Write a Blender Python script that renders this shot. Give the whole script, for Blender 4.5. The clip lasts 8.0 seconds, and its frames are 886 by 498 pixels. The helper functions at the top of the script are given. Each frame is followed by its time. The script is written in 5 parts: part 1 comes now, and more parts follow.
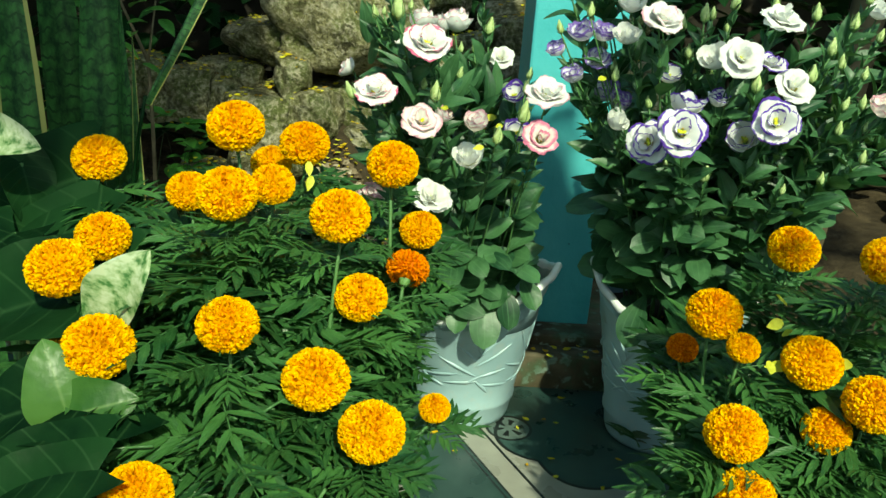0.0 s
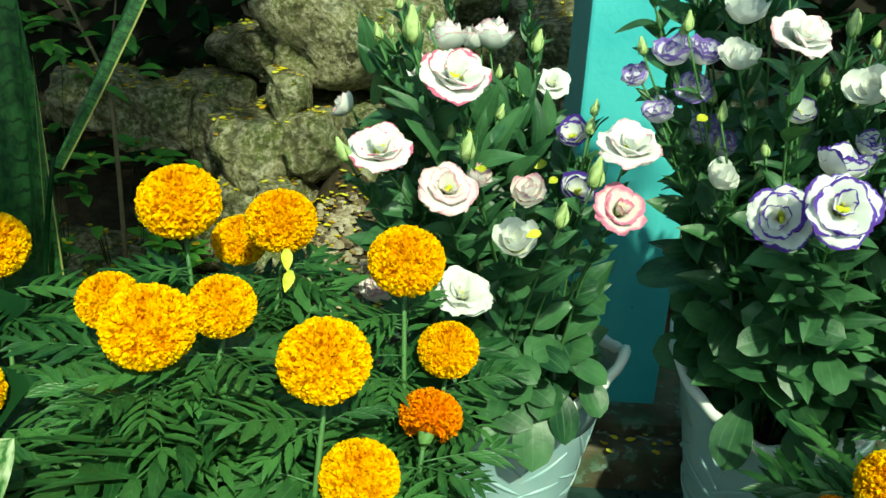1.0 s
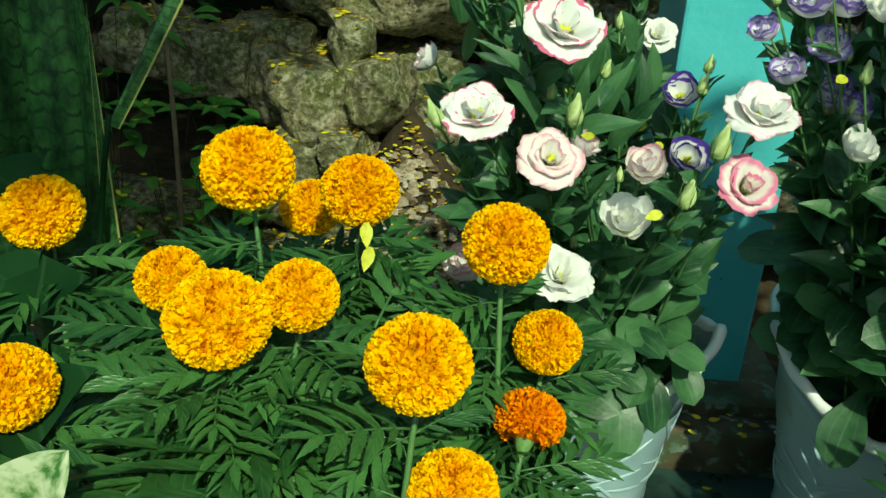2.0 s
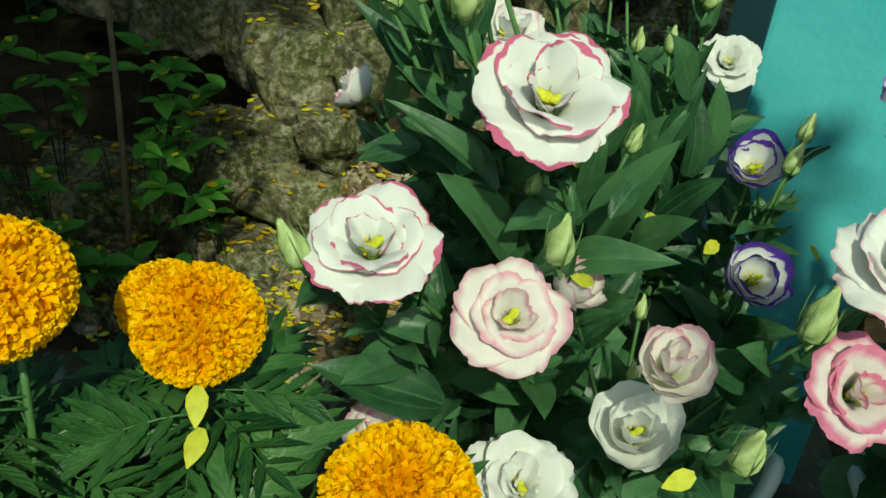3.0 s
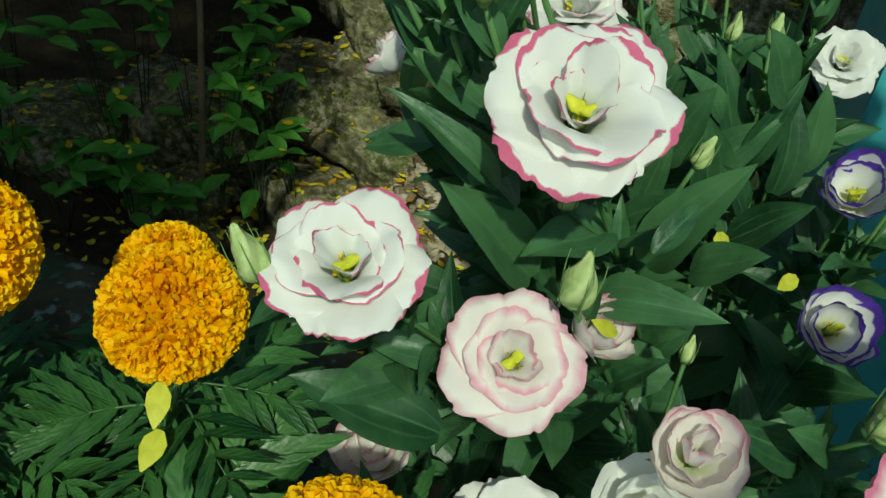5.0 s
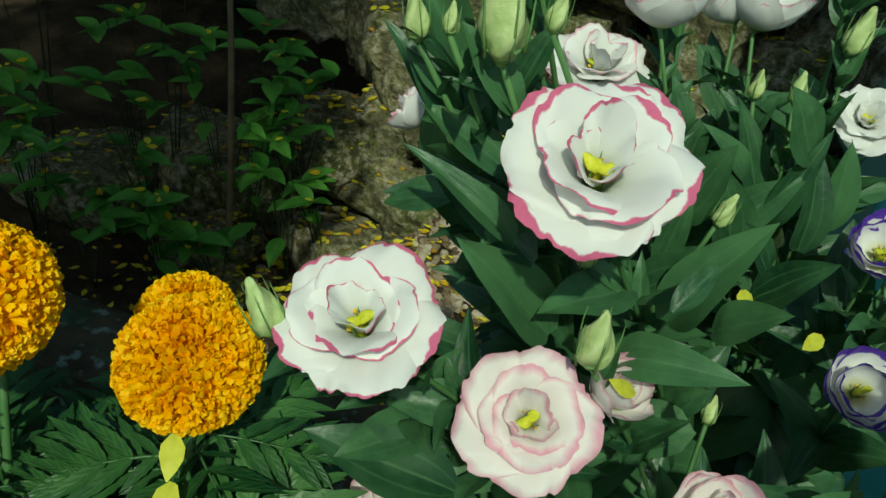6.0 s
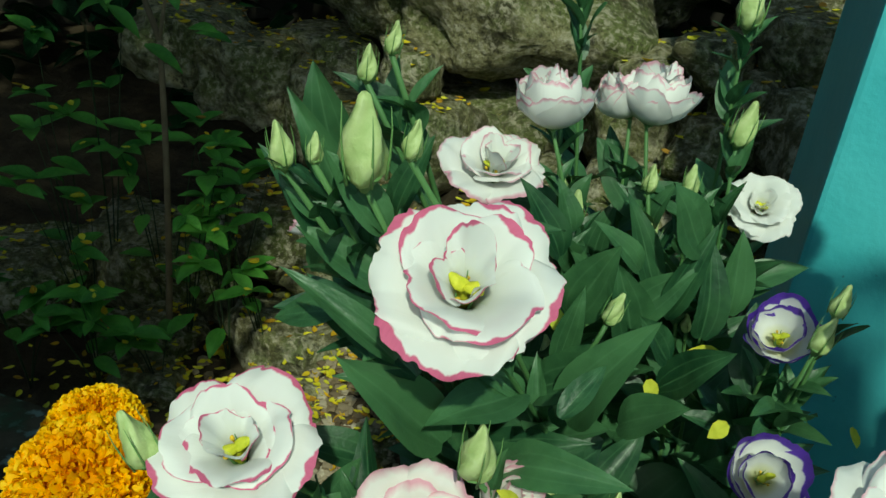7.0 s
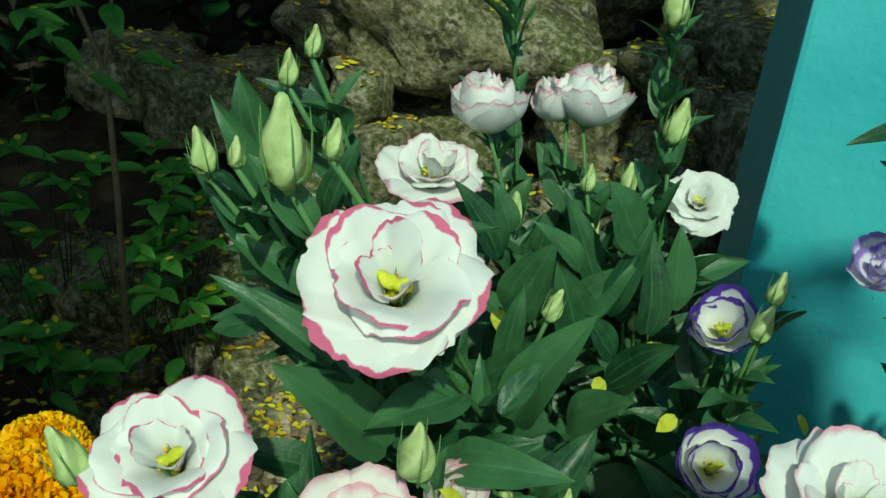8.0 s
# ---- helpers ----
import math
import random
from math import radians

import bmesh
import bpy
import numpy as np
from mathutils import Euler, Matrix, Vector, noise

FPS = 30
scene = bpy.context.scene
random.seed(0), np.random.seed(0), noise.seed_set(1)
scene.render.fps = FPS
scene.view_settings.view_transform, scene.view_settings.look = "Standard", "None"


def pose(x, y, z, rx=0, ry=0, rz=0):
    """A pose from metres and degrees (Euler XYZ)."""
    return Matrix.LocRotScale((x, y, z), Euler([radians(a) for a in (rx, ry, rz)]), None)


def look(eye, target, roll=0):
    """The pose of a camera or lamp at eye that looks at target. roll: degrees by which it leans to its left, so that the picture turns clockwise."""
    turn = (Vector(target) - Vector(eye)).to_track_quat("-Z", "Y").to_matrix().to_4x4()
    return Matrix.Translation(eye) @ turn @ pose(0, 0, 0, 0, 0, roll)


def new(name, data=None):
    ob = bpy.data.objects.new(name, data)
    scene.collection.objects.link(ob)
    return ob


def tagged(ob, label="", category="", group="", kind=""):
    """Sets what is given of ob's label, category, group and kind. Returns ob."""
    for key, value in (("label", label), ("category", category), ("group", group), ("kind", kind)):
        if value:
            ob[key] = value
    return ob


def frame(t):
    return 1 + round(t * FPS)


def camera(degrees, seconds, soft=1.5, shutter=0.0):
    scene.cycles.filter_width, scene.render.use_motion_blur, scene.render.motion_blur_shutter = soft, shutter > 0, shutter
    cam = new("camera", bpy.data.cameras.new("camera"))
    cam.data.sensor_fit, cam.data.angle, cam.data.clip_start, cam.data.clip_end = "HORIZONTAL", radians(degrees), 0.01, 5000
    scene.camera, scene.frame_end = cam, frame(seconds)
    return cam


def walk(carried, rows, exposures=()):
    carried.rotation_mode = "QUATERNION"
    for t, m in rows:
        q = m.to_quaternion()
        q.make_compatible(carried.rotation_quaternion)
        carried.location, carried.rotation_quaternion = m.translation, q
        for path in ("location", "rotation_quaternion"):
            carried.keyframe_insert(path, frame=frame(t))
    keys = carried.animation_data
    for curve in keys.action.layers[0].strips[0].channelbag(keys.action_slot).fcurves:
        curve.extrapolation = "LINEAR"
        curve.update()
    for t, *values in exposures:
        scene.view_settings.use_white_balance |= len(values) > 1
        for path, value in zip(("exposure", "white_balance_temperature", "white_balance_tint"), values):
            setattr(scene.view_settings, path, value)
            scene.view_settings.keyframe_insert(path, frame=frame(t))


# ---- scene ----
from mathutils.bvhtree import BVHTree

cam = camera(53.2, 8.0)
PATH = [
    (0, (0.001, -0.034, 0.97), (0.047, 1.847, 0.29), 4.3),
    (0.2, (0.015, 0.064, 0.99), (0.058, 1.945, 0.309), 4.9),
    (0.5, (0.025, 0.19, 0.994), (0.069, 2.059, 0.284), 4.7),
    (1, (-0.015, 0.4, 0.962), (-0.015, 2.271, 0.256), 3.2),
    (1.1, (-0.023, 0.423, 0.947), (-0.059, 2.265, 0.165), 3.0),
    (1.2, (-0.035, 0.446, 0.947), (-0.119, 2.271, 0.132), 2.7),
    (2.3, (-0.068, 0.576, 0.951), (-0.162, 2.389, 0.111), 3.5),
    (2.4, (-0.064, 0.631, 0.935), (-0.15, 2.417, 0.039), 4.2),
    (2.5, (-0.063, 0.692, 0.943), (-0.13, 2.439, -0.029), 6.6),
    (3, (-0.012, 0.896, 0.948), (-0.195, 2.629, -0.034), 6.6),
    (3.5, (0.011, 0.949, 0.937), (-0.256, 2.644, -0.09), 7.5),
    (4, (0.016, 0.972, 0.94), (-0.279, 2.638, -0.127), 7.5),
    (4.5, (0.031, 0.982, 0.957), (-0.293, 2.63, -0.128), 6.5),
    (4.7, (0.023, 0.987, 0.949), (-0.305, 2.613, -0.168), 8.5),
    (5.8, (0.01, 0.989, 0.944), (-0.435, 2.617, -0.13), 9.2),
    (6, (0.018, 0.992, 0.948), (-0.44, 2.64, -0.089), 9.0),
    (6.5, (0.033, 1.002, 0.958), (-0.399, 2.693, -0.02), 8.6),
    (7, (0.047, 1.007, 0.972), (-0.371, 2.749, 0.083), 7.6),
    (7.5, (0.051, 1.01, 0.972), (-0.344, 2.765, 0.098), 6.6),
    (8, (0.064, 1.006, 0.965), (-0.293, 2.788, 0.131), 5.8),
]
walk(cam, [(t, look(eye, target, roll)) for t, eye, target, roll in PATH],
     exposures=[(0, 0.74, 7400, -19), (0.5, 0.85, 7300, -27), (1.2, 0.77, 7150, -27),
                (2.5, 0.24, 7200, -18), (3, 0.06, 7100, -17), (4, -0.06, 6750, -14), (6, -0.13, 6650, -15), (7, -0.06, 6500, -18), (8, 0.02, 6350, -23)])

# ---- light ----
SUN_DIR = Vector((0.24, -0.88, 0.86)).normalized()      # towards the sun
world = bpy.data.worlds.new("sky")
scene.world = world
world.use_nodes = True
wn = world.node_tree.nodes
sky = wn.new("ShaderNodeTexSky")
sky.sky_type, sky.sun_disc = "NISHITA", False
sky.sun_elevation = math.asin(SUN_DIR.z)
sky.sun_rotation = math.atan2(SUN_DIR.x, SUN_DIR.y)
wn["Background"].inputs["Strength"].default_value = 0.13
world.node_tree.links.new(sky.outputs["Color"], wn["Background"].inputs["Color"])
sun = new("sun", bpy.data.lights.new("sun", "SUN"))
sun.data.energy, sun.data.angle, sun.data.color = 3.2, radians(1.2), (1.0, 0.95, 0.86)
sun.matrix_world = look((0, 0, 0), -SUN_DIR)
sun.location = (-0.5, -6, 4)


# ---- materials ----
class Mat:
    """A node material with a principled shader and short calls for nodes."""

    def __init__(self, name, rough=0.5, spec=0.4):
        self.m = bpy.data.materials.new(name)
        self.m.use_nodes = True
        self.t = self.m.node_tree
        self.bsdf = self.t.nodes["Principled BSDF"]
        self.bsdf.inputs["Roughness"].default_value = rough
        self.bsdf.inputs["Specular IOR Level"].default_value = spec

    def node(self, kind, **inputs):
        n = self.t.nodes.new(kind)
        for k, v in inputs.items():
            self.put(n, k.replace("_", " "), v)
        return n

    def put(self, n, key, v):
        if isinstance(v, bpy.types.NodeSocket):
            self.t.links.new(v, n.inputs[key])
        else:
            n.inputs[key].default_value = v

    def coord(self, which="Object"):
        return self.node("ShaderNodeTexCoord").outputs[which]

    def split(self, vec):
        n = self.node("ShaderNodeSeparateXYZ", Vector=vec)
        return n.outputs[0], n.outputs[1], n.outputs[2]

    def noise(self, vec, scale, detail=4.0, rough=0.55):
        return self.node("ShaderNodeTexNoise", Vector=vec, Scale=scale, Detail=detail, Roughness=rough).outputs["Fac"]

    def ramp(self, fac, stops):
        n = self.node("ShaderNodeValToRGB", Fac=fac)
        e = n.color_ramp.elements
        while len(e) < len(stops):
            e.new(0.5)
        for el, (p, c) in zip(e, stops):
            el.position, el.color = p, (*c, 1) if len(c) == 3 else c
        return n.outputs["Color"]

    def math(self, op, a, b=0.0, c=0.0):
        n = self.t.nodes.new("ShaderNodeMath")
        n.operation = op
        for i, v in enumerate((a, b, c)):
            self.put(n, i, v)
        return n.outputs[0]

    def mix(self, fac, a, b, mode="MIX"):
        n = self.t.nodes.new("ShaderNodeMix")
        n.data_type, n.blend_type = "RGBA", mode
        for key, v in (("Factor", fac), ("A", a), ("B", b)):
            s = [i for i in n.inputs if i.name == key and i.type == ("VALUE" if key == "Factor" else "RGBA")][0]
            if isinstance(v, bpy.types.NodeSocket):
                self.t.links.new(v, s)
            else:
                s.default_value = v if key == "Factor" else (*v, 1)
        return [o for o in n.outputs if o.type == "RGBA"][0]

    def color(self, v):
        self.put(self.bsdf, "Base Color", v if isinstance(v, bpy.types.NodeSocket) else (*v, 1))
        return self

    def rough(self, v):
        self.put(self.bsdf, "Roughness", v)
        return self

    def bump(self, height, strength=0.3, dist=0.002):
        n = self.node("ShaderNodeBump", Height=height, Strength=strength, Distance=dist)
        self.put(self.bsdf, "Normal", n.outputs[0])
        return self

    def thin(self, color, amount):
        """Lets some light through, as leaves and petals do."""
        tr = self.node("ShaderNodeBsdfTranslucent", Color=color if isinstance(color, bpy.types.NodeSocket) else (*color, 1))
        mx = self.node("ShaderNodeMixShader", Fac=amount)
        out = self.t.nodes["Material Output"]
        self.t.links.new(self.bsdf.outputs[0], mx.inputs[1])
        self.t.links.new(tr.outputs[0], mx.inputs[2])
        self.t.links.new(mx.outputs[0], out.inputs["Surface"])
        return self

    def rnd(self):
        return self.node("ShaderNodeObjectInfo").outputs["Random"]

    def isl(self):
        return self.node("ShaderNodeNewGeometry").outputs["Random Per Island"]


def petal_material(name, edge, blush, base=(0.87, 0.88, 0.845), width=0.12, foot=(0.42, 0.52, 0.16), wild=0.4, soft=0.02):
    """White petal, greenish at its foot, with a coloured lip of uneven width that fades out along the sides."""
    k = Mat(name, 0.6, 0.2)
    u, v, _ = k.split(k.coord("UV"))
    side = k.math("ABSOLUTE", k.math("SUBTRACT", u, 0.5))
    seat = k.node("ShaderNodeCombineXYZ", X=k.math("MULTIPLY", u, 3.4), Y=k.math("MULTIPLY", k.rnd(), 60.0), Z=k.math("MULTIPLY", v, 0.6)).outputs[0]
    n1 = k.noise(seat, 1.0, 1.5)
    n2 = k.noise(seat, 7.0, 3.0)
    near = k.math("SUBTRACT", v, k.math("MULTIPLY", k.math("POWER", k.math("MULTIPLY", side, 2.0), 3.0), 0.045))
    near = k.math("ADD", near, k.math("MULTIPLY_ADD", n1, wild, -wild / 2))
    near = k.math("ADD", near, k.math("MULTIPLY_ADD", n2, 0.06, -0.03))
    rim = k.ramp(near, [(0.0, (0, 0, 0)), (0.985 - width - soft, (0, 0, 0)), (0.985 - width, (1, 1, 1)), (1.0, (1, 1, 1))])
    foot = k.ramp(v, [(0.0, foot), (0.22, tuple((a + b) / 2 for a, b in zip(foot, base))), (0.42, base), (1.0, base)])
    veins = k.math("MULTIPLY", k.noise(k.node("ShaderNodeMapping", Vector=k.coord("UV"), Scale=(26, 1.2, 1)).outputs[0], 1.0, 2.0), 0.16)
    body = k.mix(veins, foot, blush)
    shade = k.mix(k.math("MULTIPLY", k.noise(seat, 16.0, 3.0), 0.35), edge, tuple(min(1.0, a * 1.5 + 0.06) for a in edge))
    c = k.mix(rim, body, shade)
    k.color(c).thin(c, 0.33)
    k.bump(k.noise(k.node("ShaderNodeMapping", Vector=k.coord("UV"), Scale=(34, 3, 1)).outputs[0], 1.0, 3.0), 0.18, 0.001)
    return k.m


PETALS = {
    "pink": petal_material("petal_white_pink_rim", (0.60, 0.125, 0.25), (0.82, 0.79, 0.76), width=0.006, wild=0.42),
    "blush": petal_material("petal_blush_pink", (0.72, 0.36, 0.45), (0.86, 0.75, 0.74), (0.90, 0.87, 0.83), 0.0, wild=0.40, soft=0.13),
    "rosy": petal_material("petal_rosy_edged", (0.66, 0.20, 0.33), (0.84, 0.66, 0.68), (0.86, 0.82, 0.78), 0.07, wild=0.40, soft=0.13),
    "rose": petal_material("petal_white_faint_rose_rim", (0.70, 0.36, 0.45), (0.82, 0.78, 0.77), width=-0.012, wild=0.26, soft=0.06),
    "pale": petal_material("petal_near_white", (0.78, 0.72, 0.68), (0.78, 0.77, 0.72), width=-0.02, foot=(0.55, 0.58, 0.22), wild=0.2),
    "violet": petal_material("petal_white_violet_rim", (0.10, 0.035, 0.38), (0.76, 0.75, 0.82), width=0.055, foot=(0.66, 0.62, 0.10), wild=0.42, soft=0.03),
    "violet_cup": petal_material("petal_white_broad_violet_rim", (0.11, 0.04, 0.42), (0.76, 0.75, 0.82), width=0.17, foot=(0.60, 0.60, 0.14), wild=0.5, soft=0.04),
    "lilac": petal_material("petal_lilac_rim", (0.27, 0.17, 0.56), (0.78, 0.76, 0.85), (0.84, 0.83, 0.87), 0.07, wild=0.42, soft=0.08),
}


def leaf_material(name, lo, hi, vein, rough=0.45, thin=0.18, veins=9.0, tint=(0.10, 0.22, 0.02), spec=0.4):
    k = Mat(name, rough, spec)
    u, v, _ = k.split(k.coord("UV"))
    n = k.noise(k.coord("Object"), 2.2, 4.0)
    fac = k.math("ADD", k.math("MULTIPLY_ADD", n, 1.5, -0.44), k.math("MULTIPLY", k.rnd(), 0.55))
    c = k.ramp(fac, [(0.2, lo), (0.85, hi)])
    side = k.math("ABSOLUTE", k.math("SUBTRACT", u, 0.5))
    mid = k.ramp(side, [(0.0, (1, 1, 1)), (0.035, (0, 0, 0))])
    wave = k.math("SINE", k.math("MULTIPLY", k.math("SUBTRACT", v, k.math("MULTIPLY", side, 0.55)), veins * 6.283))
    if veins < 4:
        run = k.math("ABSOLUTE", k.math("SUBTRACT", side, 0.24))
        c = k.mix(k.math("MULTIPLY", k.ramp(run, [(0.0, (1, 1, 1)), (0.03, (0, 0, 0))]), 0.35), c, vein)
    c = k.mix(k.math("MULTIPLY", mid, 0.6), c, vein)
    if veins > 6.5:
        c = k.mix(k.math("MULTIPLY", k.ramp(wave, [(0.93, (0, 0, 0)), (1.0, (1, 1, 1))]), 0.4), c, vein)
    k.color(c).thin(k.mix(0.5, c, tint), thin)
    k.bump(k.math("ADD", k.math("MULTIPLY", wave, 0.25), k.noise(k.coord("Object"), 16.0, 3.0)), 0.3, 0.0015)
    return k.m


LEAF_LIS = leaf_material("lisianthus_leaf", (0.012, 0.052, 0.021), (0.074, 0.182, 0.070), (0.105, 0.23, 0.10), 0.43, 0.22, 3.0, spec=0.5)
LEAF_MARI = leaf_material("marigold_leaf", (0.010, 0.047, 0.013), (0.066, 0.174, 0.043), (0.085, 0.20, 0.07), 0.40, 0.15, 5.0)
LEAF_WEED = leaf_material("weed_leaf", (0.026, 0.12, 0.014), (0.13, 0.36, 0.05), (0.13, 0.26, 0.07), 0.45, 0.25, 5.0)
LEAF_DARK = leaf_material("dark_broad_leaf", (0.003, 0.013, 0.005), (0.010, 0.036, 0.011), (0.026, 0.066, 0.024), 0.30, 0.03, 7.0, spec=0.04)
k = Mat("pale_variegated_leaf", 0.4, 0.35)
streak = k.noise(k.node("ShaderNodeMapping", Vector=k.coord("UV"), Rotation=(0, 0, 0.5), Scale=(2.2, 5, 1)).outputs[0], 1.0, 4.0, 0.6)
c = k.ramp(streak, [(0.40, (0.06, 0.17, 0.04)), (0.47, (0.28, 0.40, 0.18)), (0.58, (0.52, 0.60, 0.38))])
k.color(c).thin(c, 0.3).bump(streak, 0.3, 0.002)
LEAF_PALE = k.m
LEAF_LIME = leaf_material("lime_leaf", (0.035, 0.11, 0.018), (0.09, 0.20, 0.045), (0.20, 0.32, 0.11), 0.38, 0.3, 6.0)


def plain(name, lo, hi, rough=0.6, scale=20.0, spec=0.3, bump=0.3, dist=0.002, thin=0.0):
    k = Mat(name, rough, spec)
    n = k.noise(k.coord("Object"), scale, 5.0)
    c = k.ramp(k.math("ADD", k.math("MULTIPLY", n, 0.8), k.math("MULTIPLY", k.rnd(), 0.2)), [(0.25, lo), (0.75, hi)])
    k.color(c).bump(n, bump, dist)
    if thin:
        k.thin(c, thin)
    return k.m


STEM = plain("green_stem", (0.05, 0.13, 0.04), (0.11, 0.23, 0.075), 0.5)
CALYX = plain("green_calyx", (0.09, 0.20, 0.05), (0.17, 0.31, 0.10), 0.5)
k = Mat("pale_green_bud", 0.45, 0.3)
bx, by, bz = k.split(k.coord("Object"))
n = k.noise(k.coord("Object"), 6.0, 4.0)
turn_ = k.math("SINE", k.math("ADD", k.math("MULTIPLY", k.math("ARCTAN2", by, bx), 3.0), k.math("MULTIPLY_ADD", bz, -8.0, k.math("MULTIPLY", n, 3.0))))
c = k.ramp(k.math("ADD", k.math("MULTIPLY_ADD", turn_, 0.10, 0.15), k.math("MULTIPLY", n, 0.7)), [(0.2, (0.36, 0.50, 0.17)), (0.55, (0.50, 0.62, 0.26)), (0.9, (0.64, 0.73, 0.40))])
c = k.mix(k.ramp(bz, [(0.0, (0.7, 0.7, 0.7)), (0.35, (0, 0, 0))]), c, (0.20, 0.36, 0.09))
k.color(c).thin(c, 0.15).bump(turn_, 0.25, 0.004)
BUD = k.m
PISTIL = plain("yellow_green_pistil", (0.34, 0.40, 0.02), (0.62, 0.60, 0.05), 0.6, 14.0)
ANTHER = plain("yellow_anther", (0.55, 0.36, 0.02), (0.75, 0.52, 0.05), 0.6, 90.0)
WEEDY = plain("weed_stem", (0.012, 0.026, 0.008), (0.035, 0.06, 0.02), 0.7)
BARK = plain("pale_bark", (0.10, 0.08, 0.045), (0.26, 0.21, 0.13), 0.8, 30.0)
WOODY = plain("woody_stem", (0.05, 0.04, 0.025), (0.14, 0.11, 0.06), 0.8)
k = Mat("yellow_fallen_petal", 0.6, 0.25)
n = k.noise(k.coord("Object"), 8.0, 3.0)
c = k.ramp(k.isl(), [(0.0, (0.80, 0.78, 0.08)), (0.55, (0.70, 0.62, 0.03)), (0.78, (0.70, 0.40, 0.02)), (1.0, (0.30, 0.12, 0.03))])
c = k.mix(k.math("MULTIPLY", n, 0.4), c, (0.55, 0.48, 0.03))
k.color(c).thin(c, 0.3).bump(n, 0.3, 0.002)
DRY = k.m
LEMON = plain("yellowed_leaf", (0.56, 0.58, 0.04), (0.80, 0.82, 0.10), 0.5, 3.0, thin=0.35)

k = Mat("marigold_petal", 0.6, 0.15)
_, pv, _ = k.split(k.coord("UV"))
pick = k.math("ADD", k.math("MULTIPLY", k.isl(), 0.55), k.math("MULTIPLY", pv, 0.5))
pcol = k.ramp(pick, [(0.05, (0.88, 0.36, 0.0)), (0.35, (0.95, 0.46, 0.002)), (0.65, (0.99, 0.57, 0.005)), (1.0, (1.0, 0.70, 0.02))])
deep = k.mix(0.75, pcol, (0.62, 0.16, 0.0))
pcol = k.mix(k.math("MULTIPLY", k.rnd(), 0.25), pcol, deep)
hx, hy, hz = k.split(k.coord("Object"))
off = k.math("SQRT", k.math("ADD", k.math("MULTIPLY", hx, hx), k.math("MULTIPLY", hy, hy)))
young = k.math("MULTIPLY", k.ramp(off, [(0.04, (0.55, 0.55, 0.55)), (0.27, (0, 0, 0))]), k.math("GREATER_THAN", hz, 0.0))
pcol = k.mix(young, pcol, (0.80, 0.25, 0.0))
k.color(pcol).thin(pcol, 0.32)
MARI = k.m
k = Mat("orange_marigold_petal", 0.6, 0.15)
_, pv, _ = k.split(k.coord("UV"))
pcol = k.ramp(k.math("ADD", k.math("MULTIPLY", k.isl(), 0.55), k.math("MULTIPLY", pv, 0.45)),
              [(0.05, (0.56, 0.09, 0.0)), (0.5, (0.78, 0.21, 0.0)), (1.0, (0.90, 0.35, 0.006))])
k.color(pcol).thin(pcol, 0.22)
MARI_DEEP = k.m

# glazed white plastic of the pot walls, toned blue-grey for the shade on them
k = Mat("shaded_pot_plastic", 0.38, 0.5)
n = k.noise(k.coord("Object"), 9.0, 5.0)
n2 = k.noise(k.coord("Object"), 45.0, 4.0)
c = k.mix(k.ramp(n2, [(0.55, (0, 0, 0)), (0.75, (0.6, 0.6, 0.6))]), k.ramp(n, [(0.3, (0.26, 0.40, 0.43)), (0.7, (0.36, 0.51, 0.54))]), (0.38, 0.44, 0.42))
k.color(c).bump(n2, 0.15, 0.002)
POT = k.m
# same white plastic, kept bright for the light on the rim
LIT_LIP = plain("lit_white_plastic", (0.74, 0.78, 0.77), (0.84, 0.86, 0.85), 0.35, 12.0, 0.5, 0.1)

# turquoise painted post
k = Mat("turquoise_paint", 0.42, 0.45)
oc = k.coord("Object")
n = k.noise(oc, 6.0, 5.0)
n2 = k.noise(oc, 60.0, 5.0)
c = k.ramp(n, [(0.3, (0.075, 0.41, 0.45)), (0.7, (0.12, 0.52, 0.55))])
speck = k.ramp(k.math("MULTIPLY", n2, k.noise(oc, 11.0, 3.0)), [(0.43, (0, 0, 0)), (0.47, (1, 1, 1))])
c = k.mix(speck, c, (0.012, 0.03, 0.035))
k.color(c).bump(k.math("ADD", n2, k.math("MULTIPLY", n, 2.0)), 0.35, 0.004)
PAINT = k.m

# old concrete with peeling pale paint and moss
k = Mat("stained_concrete", 0.85, 0.2)
oc = k.coord("Object")
n = k.noise(oc, 11.0, 6.0)
n2 = k.noise(oc, 32.0, 6.0)
c = k.ramp(n, [(0.3, (0.030, 0.024, 0.014)), (0.5, (0.07, 0.06, 0.035)), (0.7, (0.13, 0.115, 0.075))])
c = k.mix(k.ramp(n2, [(0.56, (0, 0, 0)), (0.64, (1, 1, 1))]), c, (0.24, 0.32, 0.28))
c = k.mix(k.ramp(k.noise(oc, 16.0, 4.0), [(0.5, (0, 0, 0)), (0.66, (0.8, 0.8, 0.8))]), c, (0.05, 0.10, 0.05))
k.color(c).bump(n2, 0.6, 0.006)
CONCRETE = k.m

